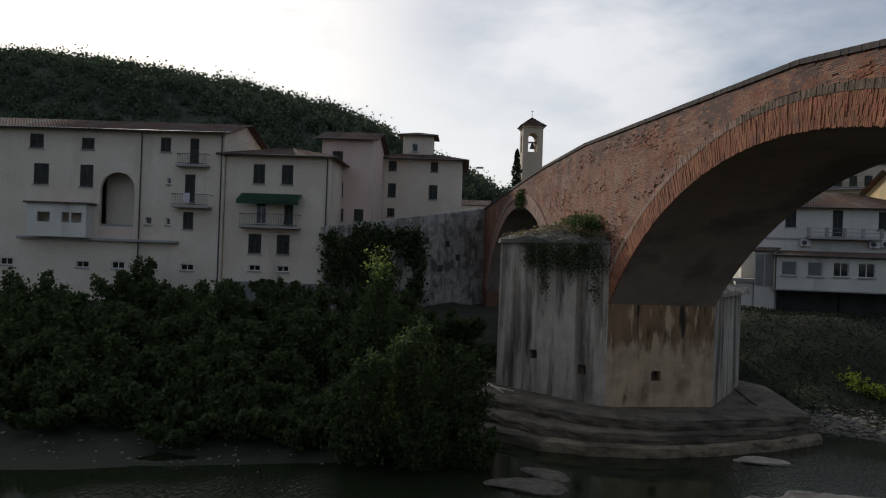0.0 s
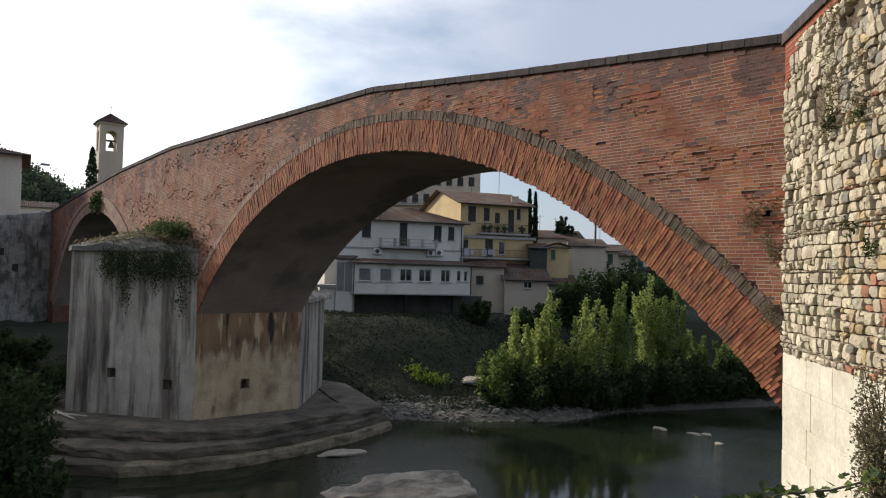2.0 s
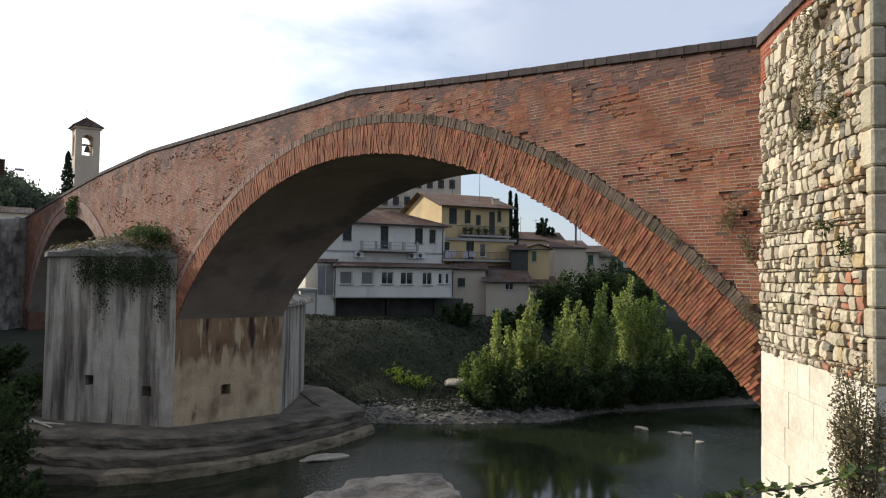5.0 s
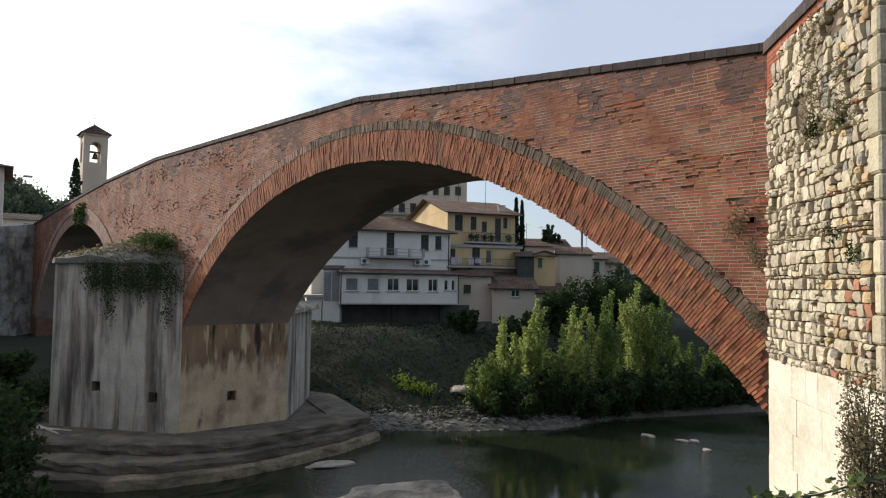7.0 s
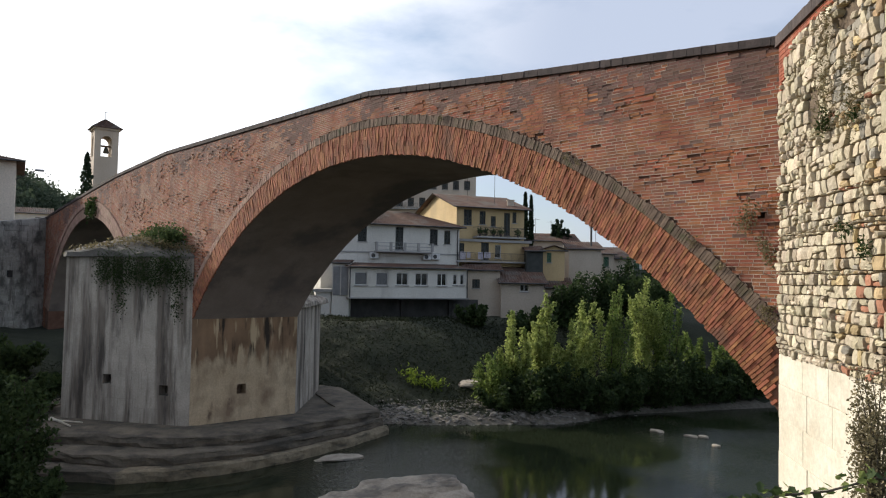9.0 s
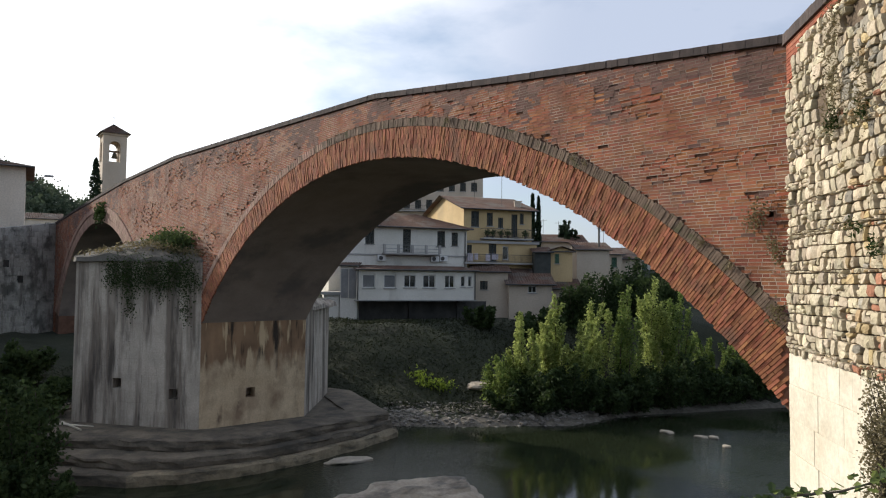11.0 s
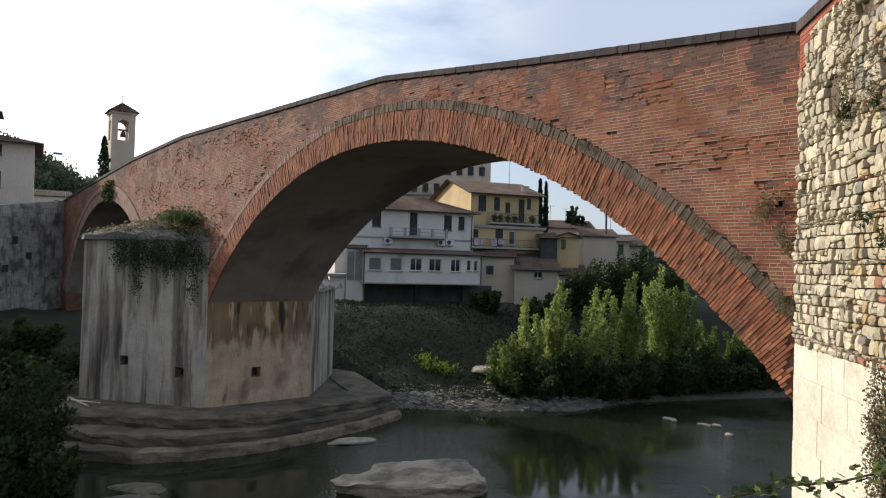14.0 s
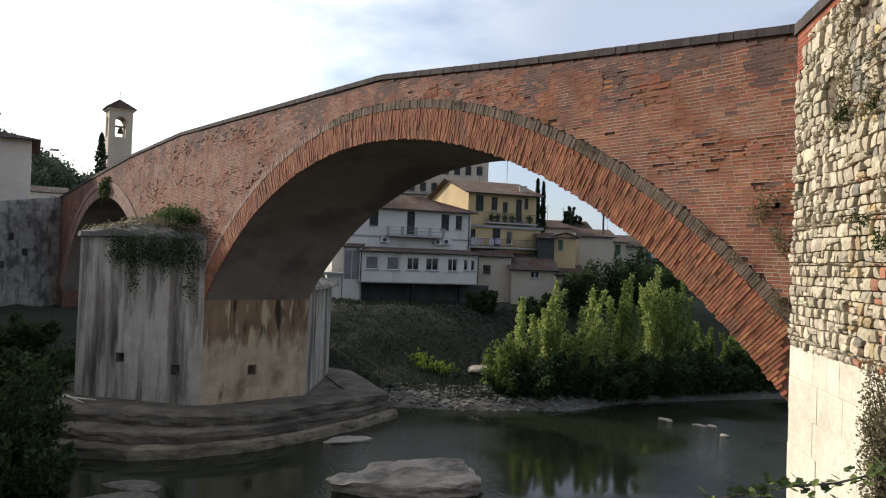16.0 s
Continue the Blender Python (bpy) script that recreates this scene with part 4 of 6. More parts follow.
def tile_planes(planes, pitch=0.24):
    """Corrugated pantile slopes with stepped rows. A plane: eave left, eave right, ridge left, ridge right."""
    verts, faces = [], []
    for e0, e1, r0, r1 in planes:
        e0, e1, r0, r1 = map(Vector, (e0, e1, r0, r1))
        width, rise = max((e1 - e0).length, (r1 - r0).length), max((r0 - e0).length, (r1 - e1).length)
        nu, nv = max(4, round(width / pitch) * 4), max(2, round(rise / 0.38))
        nrm = (e1 - e0).cross((r0 + r1) / 2 - (e0 + e1) / 2).normalized()
        if nrm.z < 0:
            nrm = -nrm
        base = len(verts)
        for k in range(nv * 2):
            t = (k // 2 + (k % 2) * 0.98) / nv
            lift = 0.03 * (1 - k % 2)
            for i in range(nu + 1):
                s = i / nu
                p = e0.lerp(e1, s).lerp(r0.lerp(r1, s), t)
                verts.append(p + nrm * (0.04 + lift + 0.04 * math.cos(s * width / pitch * 2 * math.pi)))
        for k in range(nv * 2 - 1):
            for i in range(nu):
                a = base + k * (nu + 1) + i
                faces.append((a, a + 1, a + nu + 2, a + nu + 1))
        b = len(verts)
        verts += [e0, e1, r1, r0, e0 + nrm * 0.05, e1 + nrm * 0.05]
        faces += [(b + 3, b + 2, b + 1, b), (b, b + 1, b + 5, b + 4)]
    return verts, faces


def window(house, kind, x0, x1, z0, z1, shutter=None, sill=True):
    """A window in its opening: frame, panes, and shutters where it has them."""
    w, h = x1 - x0, z1 - z0
    fr = boxes((x0, x0 + 0.06, 0.10, 0.17, z0, z1), (x1 - 0.06, x1, 0.10, 0.17, z0, z1), (x0 + 0.06, x1 - 0.06, 0.10, 0.17, z0, z0 + 0.06),
               (x0 + 0.06, x1 - 0.06, 0.10, 0.17, z1 - 0.06, z1))
    if kind == "g" and w > 0.7:
        box(fr, (x0 + x1) / 2 - 0.03, (x0 + x1) / 2 + 0.03, 0.10, 0.17, z0 + 0.06, z1 - 0.06)
    win = part("window", fr, FRAME_WHITE if kind in "gb" else FRAME_WOOD, house)
    if kind in "gb":
        pane = part("pane", boxes((x0 + 0.06, x1 - 0.06, 0.13, 0.14, z0 + 0.06, z1 - 0.06)), GLASS, win)
        pane.visible_shadow = False
    if kind == "b":
        bl = bmesh.new()
        z = z0 + 0.07
        while z < z1 - 0.08:
            box(bl, x0 + 0.07, x1 - 0.07, 0.105, 0.125, z, z + 0.045)
            z += 0.05
        part("blind", bl, BLIND, win, "lowered grey roller blind")
    if kind == "s":
        half = (x0 + x1) / 2
        for a, b in ((x0 + 0.01, half - 0.005), (half + 0.005, x1 - 0.01)):
            sh = boxes((a, a + 0.06, 0.03, 0.07, z0 + 0.01, z1 - 0.01), (b - 0.06, b, 0.03, 0.07, z0 + 0.01, z1 - 0.01))
            z = z0 + 0.02
            while z < z1 - 0.06:
                box(sh, a + 0.06, b - 0.06, 0.035, 0.06, z, z + 0.05)
                z += 0.075
            part("shutter", sh, shutter or SHUTTER, win)
    if sill:
        part("sill", boxes((x0 - 0.08, x1 + 0.08, -0.1, 0.1, z0 - 0.09, z0 - 0.005)), CONCRETE, win)
    return win


def house(label, m, w, h, deep, mat, wins=(), roof="gable", pitch=0.3, over=0.45, name="house", drop=0.0, shutter=None, openings=()):
    ob = thing(name, label, "house", m)
    holes = [q[:4] for q in wins] + [q[:4] for q in openings]
    part("front_wall", slab_mesh(w, h, 0.3, holes), mat, ob)
    part("side_wall", boxes((0, 0.3, 0.302, deep, 0, h - 0.01)), mat, ob)
    part("side_wall", boxes((w - 0.3, w, 0.302, deep, 0, h - 0.01)), mat, ob)
    part("back_wall", boxes((0.302, w - 0.302, deep - 0.3, deep, 0, h - 0.01)), mat, ob)
    part("inner_floor", boxes((0.302, w - 0.302, 0.302, deep - 0.302, h * 0.48, h * 0.48 + 0.2)), CONCRETE, ob)
    for x0, x1, z0, z1, kind in wins:
        window(ob, kind, x0, x1, z0, z1, shutter)
    o = over
    rise = deep / 2 * pitch
    dz = o * pitch
    if roof == "gable":
        planes = [((-o, -o, h - dz), (w + o, -o, h - dz), (-o, deep / 2, h + rise), (w + o, deep / 2, h + rise)),
                  ((w + o, deep + o, h - dz), (-o, deep + o, h - dz), (w + o, deep / 2, h + rise), (-o, deep / 2, h + rise))]
        for x in (0.001, w - 0.301):
            bm = bmesh.new()
            q = [(x, 0, h), (x, deep, h), (x, deep / 2, h + rise - 0.02)]
            fa = [bm.verts.new(p) for p in q] + [bm.verts.new((p[0] + 0.3, p[1], p[2])) for p in q]
            for f in ((0, 1, 2), (5, 4, 3), (0, 3, 4, 1), (1, 4, 5, 2), (2, 5, 3, 0)):
                bm.faces.new([fa[i] for i in f])
            part("gable_wall", bm, mat, ob)
    elif roof == "front_gable":
        rise = w / 2 * pitch
        planes = [((-o, deep + o, h - dz), (-o, -o, h - dz), (w / 2, deep + o, h + rise), (w / 2, -o, h + rise)),
                  ((w + o, -o, h - dz), (w + o, deep + o, h - dz), (w / 2, -o, h + rise), (w / 2, deep + o, h + rise))]
        bm = bmesh.new()
        q = [(0, 0, h), (w, 0, h), (w / 2, 0, h + rise - 0.02)]
        fa = [bm.verts.new(p) for p in q] + [bm.verts.new((p[0], 0.3, p[2])) for p in q]
        for f in ((0, 1, 2), (5, 4, 3), (0, 3, 4, 1), (1, 4, 5, 2), (2, 5, 3, 0)):
            bm.faces.new([fa[i] for i in f])
        part("gable_wall", bm, mat, ob)
    elif roof == "hip":
        r = min(deep / 2, w / 2)
        rise = r * pitch
        a, b = r, max(w - r, r + 0.01)
        planes = [((-o, -o, h - dz), (w + o, -o, h - dz), (a, deep / 2, h + rise), (b, deep / 2, h + rise)),
                  ((w + o, deep + o, h - dz), (-o, deep + o, h - dz), (b, deep / 2, h + rise), (a, deep / 2, h + rise)),
                  ((w + o, -o, h - dz), (w + o, deep + o, h - dz), (b, deep / 2, h + rise), (b, deep / 2 + 0.01, h + rise)),
                  ((-o, deep + o, h - dz), (-o, -o, h - dz), (a, deep / 2 + 0.01, h + rise), (a, deep / 2, h + rise))]
    elif roof == "shed":
        planes = [((-o, -o, h - dz), (w + o, -o, h - dz), (-o, deep, h + deep * pitch), (w + o, deep, h + deep * pitch))]
        part("back_wall", boxes((0, w, deep - 0.3, deep, h, h + deep * pitch - 0.05)), mat, ob)
    else:
        planes = []
        part("flat_roof", boxes((-0.2, w + 0.2, -0.2, deep + 0.2, h, h + 0.25)), CONCRETE, ob)
    if planes:
        v, f = tile_planes(planes)
        r = add("roof", mesh_of("roof", v, f, ROOF), ob, "brown clay pantile roof")
        gut = bmesh.new()
        rod(gut, (-o, -o - 0.06, h - dz + 0.01), (w + o, -o - 0.06, h - dz + 0.01), 0.065)
        part("gutter", gut, METAL, r)
    return ob


def pipe_down(ob, x, z0, z1):
    bm = bmesh.new()
    rod(bm, (x, -0.08, z0), (x, -0.08, z1), 0.05)
    part("downpipe", bm, METAL, ob)


def balcony(ob, x0, x1, z, deep=1.0, high=0.85, posts=None, label="balcony with an iron railing"):
    b = part("balcony", boxes((x0, x1, -deep, -0.002, z - 0.16, z), bevel=0.02), CONCRETE, ob, label)
    rail = boxes((x0 + 0.02, x1 - 0.02, -deep + 0.02, -deep + 0.06, z + high - 0.04, z + high), (x0 + 0.02, x1 - 0.02, -deep + 0.02, -deep + 0.06, z + 0.08, z + 0.12),
                 (x0 + 0.02, x0 + 0.06, -deep + 0.06, 0, z + high - 0.04, z + high), (x1 - 0.06, x1 - 0.02, -deep + 0.06, 0, z + high - 0.04, z + high))
    if posts:
        box(rail, x0 + 0.02, x1 - 0.02, -deep + 0.02, -deep + 0.06, z + high * 0.5, z + high * 0.5 + 0.05)
        for i in range(posts + 1):
            x = x0 + (x1 - x0) * i / posts
            part("post", boxes((x - 0.12, x + 0.12, -deep - 0.01, -deep + 0.2, z, z + high + 0.04), bevel=0.02), CONCRETE, b)
        part("railing", rail, ZINC, b)
    else:
        x = x0 + 0.1
        while x < x1 - 0.05:
            rod(rail, (x, -deep + 0.04, z), (x, -deep + 0.04, z + high), 0.012, seg=5)
            x += 0.13
        part("railing", rail, METAL, b)
    return b


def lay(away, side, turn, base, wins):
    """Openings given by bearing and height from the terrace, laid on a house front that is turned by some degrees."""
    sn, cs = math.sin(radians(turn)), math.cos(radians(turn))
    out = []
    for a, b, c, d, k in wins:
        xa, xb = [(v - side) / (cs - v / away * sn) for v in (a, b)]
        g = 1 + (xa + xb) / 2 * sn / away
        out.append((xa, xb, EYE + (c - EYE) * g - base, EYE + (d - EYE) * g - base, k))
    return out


H0 = 3.2  # foot of the houses on the far bank

# white veranda wing that hangs over the bank
m = spot(50, 60, -6.9, 7.0, 20)
wing = house("white riverside veranda wing with a row of windows", m, 10.75, 2.6, 4.2, PLASTER_WHITE,
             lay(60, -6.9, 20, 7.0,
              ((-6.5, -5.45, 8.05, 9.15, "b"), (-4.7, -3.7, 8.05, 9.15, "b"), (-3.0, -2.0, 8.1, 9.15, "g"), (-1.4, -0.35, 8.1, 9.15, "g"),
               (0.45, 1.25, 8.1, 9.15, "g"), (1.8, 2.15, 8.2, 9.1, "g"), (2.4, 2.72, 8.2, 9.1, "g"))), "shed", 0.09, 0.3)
part("floor_slab", boxes((-0.15, 10.9, -0.1, 4.2, -0.1, -0.002)), CONCRETE, wing)
pipe_down(wing, -0.02, 0, 2.5)
pipe_down(wing, 10.7, 0, 2.5)
for x in (0.6, 5.2, 9.8):
    part("prop", boxes((x, x + 0.3, 2.0, 2.3, -4.6, -0.1)), SHADOW_STONE, wing)
under = tagged(part("wall_under_houses", boxes((-14.0, 16.0, 0, 0.8, 0, 6.6)), SHADOW_STONE), "dark stone embankment wall under the houses", "wall", kind="structure")
under.matrix_basis = spot(50, 62.4, -6.9, 0.2, 20)
annex = house("small white annex with louvred metal doors", spot(50, 60.6, -8.5, 5.2), 1.45, 4.7, 3.0, PLASTER_WHITE, (), "shed", 0.1, 0.12, "annex")
for x in (0.1, 0.78):
    dr = boxes((x, x + 0.6, -0.05, -0.002, 1.95, 4.4))
    z = 2.0
    while z < 4.35:
        box(dr, x + 0.04, x + 0.56, -0.075, -0.05, z, z + 0.05)
        z += 0.11
    part("door", dr, ZINC, annex, "grey louvred metal door")
house("low plastered outbuilding beside the annex", spot(50, 60.8, -9.9, 3.0), 1.3, 4.4, 3.0, PLASTER_WHITE, (), "flat", name="outbuilding")

# white upper house with balcony
up = house("white house with dark shutters under a brown tiled roof", spot(50, 64, -10.0, H0, 20), 13.4, 10.6, 8.0, PLASTER_WHITE,
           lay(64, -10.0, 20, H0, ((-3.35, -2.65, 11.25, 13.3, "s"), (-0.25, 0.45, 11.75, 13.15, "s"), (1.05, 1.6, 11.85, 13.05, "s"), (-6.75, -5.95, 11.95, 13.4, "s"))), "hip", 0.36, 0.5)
balcony(up, 4.9, 10.3, 11.2 - H0, 1.0, 0.75, posts=4, label="concrete balcony with posts and grey rails")
pipe_down(up, 13.2, 6.8, 10.2)
part("string_course", boxes((0, 13.38, -0.06, -0.002, 10.95 - H0, 11.1 - H0)), CONCRETE, up)
for x, z in ((8.9, 10.35), (9.7, 10.4), (4.1, 10.35)):
    ac = tagged(part("air_conditioner", boxes((0, 0.8, 0, 0.35, 0, 0.55), bevel=0.03), FRAME_WHITE), "white air conditioning unit on the house wall", "air conditioner", group="air conditioners")
    ac.matrix_basis = up.matrix_basis @ Matrix.Translation((x * 1.08, -0.4, z - H0 + 0.1))
    fan = bmesh.new()
    rod(fan, (0.3, -0.012, 0.28), (0.3, -0.002, 0.28), 0.2, seg=16)
    part("grille", fan, METAL, ac)

# yellow houses
ye = house("yellow house with dark shutters and a long balcony", spot(50, 72, 2.4, H0, 20), 7.7, 13.0, 11.5, PLASTER_YELLOW,
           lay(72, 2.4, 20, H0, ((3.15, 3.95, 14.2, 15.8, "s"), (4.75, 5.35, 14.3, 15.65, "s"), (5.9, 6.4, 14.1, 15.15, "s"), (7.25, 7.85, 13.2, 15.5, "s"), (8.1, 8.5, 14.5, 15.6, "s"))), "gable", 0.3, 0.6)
balcony(ye, 1.8, 7.4, 13.1 - H0, 1.1, 0.95)
yl = house("lower yellow house with doors on a terrace", spot(50, 69, 2.1, H0, 20), 8.2, 9.2, 3.2, PLASTER_YELLOW,
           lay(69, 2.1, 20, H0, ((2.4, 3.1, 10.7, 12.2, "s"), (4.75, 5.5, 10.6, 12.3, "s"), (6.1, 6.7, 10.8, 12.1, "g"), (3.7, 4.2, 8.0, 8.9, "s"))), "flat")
balcony(yl, 0.0, 8.0, 10.5 - H0, 0.9, 0.8)
v, f = tile_planes([((-0.2, -1.9, 9.15 - H0), (8.3, -1.9, 9.15 - H0), (-0.2, -0.01, 9.95 - H0), (8.3, -0.01, 9.95 - H0))])
add("canopy", mesh_of("canopy", v, f, ROOF), yl, "brown tiled canopy roof")
for x in (0.2, 4.0, 7.9):
    part("canopy_post", boxes((x, x + 0.16, -1.75, -1.6, -0.2, 9.2 - H0)), FRAME_WOOD, yl)
house("low cream lean-to with one window", spot(50, 65.5, 6.4, 3.0), 4.0, 5.5, 3.2, PLASTER_CREAM, [(1.75, 2.55, 4.65, 5.3, "g")], "shed", 0.3, 0.35, "lean_to")
house("grey plastered annex below the yellow house", spot(50, 66.5, 3.2, 3.0), 3.2, 6.6, 3.0, PLASTER_CREAM, [(0.6, 1.3, 4.9, 5.7, "s")], "shed", 0.2, 0.3, "lean_to")
house("small yellow gabled house with green shutters", spot(50, 70, 10.9, H0), 2.2, 8.55, 4.0, PLASTER_YELLOW, [(0.45, 0.9, 7.3, 8.25, "s")], "front_gable", 0.35, 0.3, shutter=SHUTTER_GREEN)
house("dark tiled lean-to below the gabled house", spot(50, 68.5, 10.5, H0), 3.0, 4.9, 2.5, PLASTER_CREAM, [(0.8, 1.5, 3.1, 4.0, "s"), (1.9, 2.4, 3.1, 4.0, "s")], "shed", 0.35, 0.3, "lean_to")
house("dark timber shed between the yellow houses", spot(50, 69.6, 9.3, H0), 1.6, 8.4, 3.0, SHUTTER, (), "shed", 0.2, 0.25, "shed")
house("small cream house under a tiled roof", spot(50, 80, 17.6, H0), 3.0, 8.7, 4.0, PLASTER_CREAM, [(0.5, 1.1, 7.2, 8.3, "s"), (1.8, 2.4, 7.2, 8.3, "s")], "gable", 0.3, 0.35, shutter=SHUTTER_GREEN)
house("beige house with a low brown roof", spot(50, 76, 14.7, H0), 3.5, 9.0, 3.4, PLASTER_CREAM, (), "shed", 0.26, 0.3)
house("brown tiled house behind the beige house", spot(50, 82, 17.4, H0), 6.0, 8.3, 8.0, PLASTER_CREAM, (), "gable", 0.3, 0.4)
rl = house("low brick-roofed house with green balcony doors", spot(50, 90, 24.6, H0), 6.5, 8.9, 6.0, PLASTER_WHITE,
           [(1.0, 1.8, 6.6, 8.2, "s"), (2.6, 3.4, 6.6, 8.2, "s"), (4.2, 5.0, 6.6, 8.2, "s")], "hip", 0.35, 0.5, shutter=SHUTTER_GREEN)
balcony(rl, 0.2, 5.8, 6.3, 0.9, 0.9)
house("long low house with a brown tiled roof", spot(50, 90, 10.0, H0), 8.4, 10.6, 7.0, PLASTER_CREAM, (), "gable", 0.3, 0.4)
house("long low house with a brown tiled roof", spot(50, 104, 20.0, H0), 12.0, 9.6, 7.0, PLASTER_WHITE, (), "gable", 0.3, 0.4)
block = house("tall beige apartment block with rows of windows", spot(50, 120, -9.0, H0), 16.2, 26.5, 10.0, PLASTER_CREAM,
              [(0.9 + i * 1.9, 1.9 + i * 1.9, 14.6 + k * 3.0, 16.1 + k * 3.0, "s") for i in range(8) for k in range(4)], "flat", name="apartment_block")
for k in range(3):
    balcony(block, 0.4, 6.5, 14.2 + k * 3.0, 1.0, 0.9)
for side, away, z, h in ((6.5, 75, 16.6, 3.4), (3.6, 75, 16.8, 3.0), (8.9, 76, 15.0, 1.5), (13.4, 92, 15.2, 1.6), (15.4, 92, 15.2, 1.3), (19.4, 84, 13.0, 1.9), (21.6, 84, 13.0, 1.6)):
    bm = bmesh.new()
    rod(bm, (0, 0, -1.0), (0, 0, h), 0.025, seg=6)
    mast = tagged(part("aerial", bm, METAL), "thin television aerial on a tiled roof", "aerial", group="roof aerials")
    mast.matrix_basis = spot(50, away, side, z)
    el = bmesh.new()
    rod(el, (-0.5, 0, h - 0.2), (0.5, 0, h - 0.2), 0.012, seg=5)
    for i in range(6):
        rod(el, (-0.45 + i * 0.18, -0.25, h - 0.2), (-0.45 + i * 0.18, 0.25, h - 0.2), 0.01, seg=5)
    part("antenna", el, METAL, mast)
bm = boxes((0, 0.7, 0, 0.5, -0.8, 0.35), (-0.07, 0.77, -0.07, 0.57, 0.35, 0.43))
pipe = bmesh.new()
rod(pipe, (0, 0, -1.0), (0, 0, 1.5), 0.11, seg=10)
rod(pipe, (0, 0, 1.5), (0, 0, 1.75), 0.22, 0.06, 10)
tagged(part("stove_pipe", pipe, METAL), "dark metal stove pipe above the beige house", "stove pipe").matrix_basis = spot(50, 77.0, 17.3, 13.0)
tagged(part("chimney", bm, PLASTER_CREAM), "small plastered chimney on the roof ridge", "chimney").matrix_basis = spot(50, 75.2, 7.9, 16.8)

house("low tiled house at the far end of the bridge", spot(50, 98, -58.5, H0, 28), 5.2, 13.6, 6.0, PLASTER_WHITE, [(3.4, 4.1, 12.0, 13.0, "s")], "gable", 0.3, 0.4)

# ---------- tall houses on the left bank ----------
A0 = 3.0
ta = [(-29.9, -28.9, 15.9, 16.8, "s"), (-29.95, -28.9, 13.0, 14.7, "s"), (-23.7, -22.9, 15.9, 17.0, "s"), (-21.4, -20.7, 15.1, 17.0, "s"), (-21.7, -20.9, 12.1, 14.2, "s"),
      (-21.75, -20.95, 10.0, 11.3, "s"), (-24.7, -24.2, 10.25, 10.8, "g"), (-23.1, -22.75, 10.25, 10.8, "g"), (-23.1, -22.8, 13.4, 13.9, "g"), (-27.2, -26.2, 6.75, 7.3, "g"),
      (-24.6, -23.6, 6.75, 7.3, "g"), (-21.8, -20.8, 6.8, 7.3, "g"), (-30.0, -29.0, 6.75, 7.25, "g"), (-34.0, -32.9, 15.9, 17.0, "s"), (-33.6, -32.4, 13.1, 14.7, "s"),
      (-37.5, -36.5, 15.9, 17.0, "s"), (-37.5, -36.5, 13.1, 14.7, "s"), (-37.5, -36.5, 9.8, 11.2, "s"), (-36.0, -35.0, 6.75, 7.3, "g"), (-41.5, -40.5, 13.1, 14.7, "s")]
tall = house("tall cream riverside house with shuttered windows and verandas", spot(80, 54, -46.0, A0), 27.3, 14.55, 10.0, PLASTER_PALE,
             [(a + 46, b + 46, c - A0, d - A0, k) for a, b, c, d, k in ta], "gable", 0.28, 0.6, openings=[(17.7, 20.4, 6.1, 11.2)])
for x in (20.85, 27.1):
    pipe_down(tall, x, 0.5, 14.3)
part("ledge", boxes((11.5, 24.0, -0.5, -0.002, 5.85, 6.05), bevel=0.02), CONCRETE, tall)
ver = part("veranda", slab_mesh(4.6, 2.5, 0.2, [(2.7, 3.3, 1.1, 1.85), (3.45, 4.25, 1.1, 1.85), (0.8, 1.8, 1.1, 1.85)]), PLASTER_WHITE, tall, "white closed veranda")
ver.matrix_basis = Matrix.Translation((12.7, -1.2, 6.06))
for x in (12.7, 17.1):
    part("veranda_side", boxes((x, x + 0.2, -1.0, -0.002, 6.06, 8.5)), PLASTER_WHITE, tall)
part("veranda_roof", boxes((12.5, 17.5, -1.4, -0.002, 8.56, 8.7)), ROOF, tall)
part("loggia_parapet", boxes((17.7, 20.4, -0.02, 0.1, 6.1, 7.0)), PLASTER_PINK, tall)
part("loggia_back", boxes((17.4, 20.7, 1.6, 1.8, 6.0, 11.3)), PLASTER_PALE, tall)
balcony(tall, 23.6, 26.5, 11.75 - A0, 0.9, 0.9)
balcony(tall, 23.8, 26.2, 14.9 - A0, 0.7, 0.85)
sheet = tagged(part("towel", boxes((0, 0.5, -0.03, 0.0, 0, 0.75)), CLOTH), "white towel hung over the balcony railing", "towel")
sheet.matrix_basis = spot(80, 53.02, -21.4, 11.95)

tb = [(-16.5, -15.6, 13.7, 15.2, "s"), (-14.3, -13.4, 13.7, 15.2, "s"), (-16.7, -15.7, 8.3, 9.8, "s"), (-14.5, -13.5, 8.3, 9.8, "s"), (-16.6, -15.7, 6.95, 7.4, "g"),
      (-14.4, -13.5, 6.95, 7.4, "g"), (-16.2, -15.4, 10.6, 12.2, "g"), (-14.0, -13.3, 10.6, 12.2, "s")]
mid = house("cream house with an awning over its balcony", spot(80, 54.3, -18.65, A0), 8.05, 13.0, 9.0, PLASTER_PALE,
            [(a + 18.65, b + 18.65, c - A0, d - A0, k) for a, b, c, d, k in tb], "hip", 0.28, 0.6)
part("plinth", boxes((0.0, 8.05, -0.06, -0.002, 0, 3.1)), GREY_STONE, mid)
balcony(mid, 1.4, 6.0, 10.4 - A0, 1.0, 0.95)
aw = bmesh.new()
q = [(1.3, 0.0, 9.95), (6.0, 0.0, 9.95), (6.0, -1.3, 9.35), (1.3, -1.3, 9.35), (6.0, -1.3, 9.05), (1.3, -1.3, 9.05)]
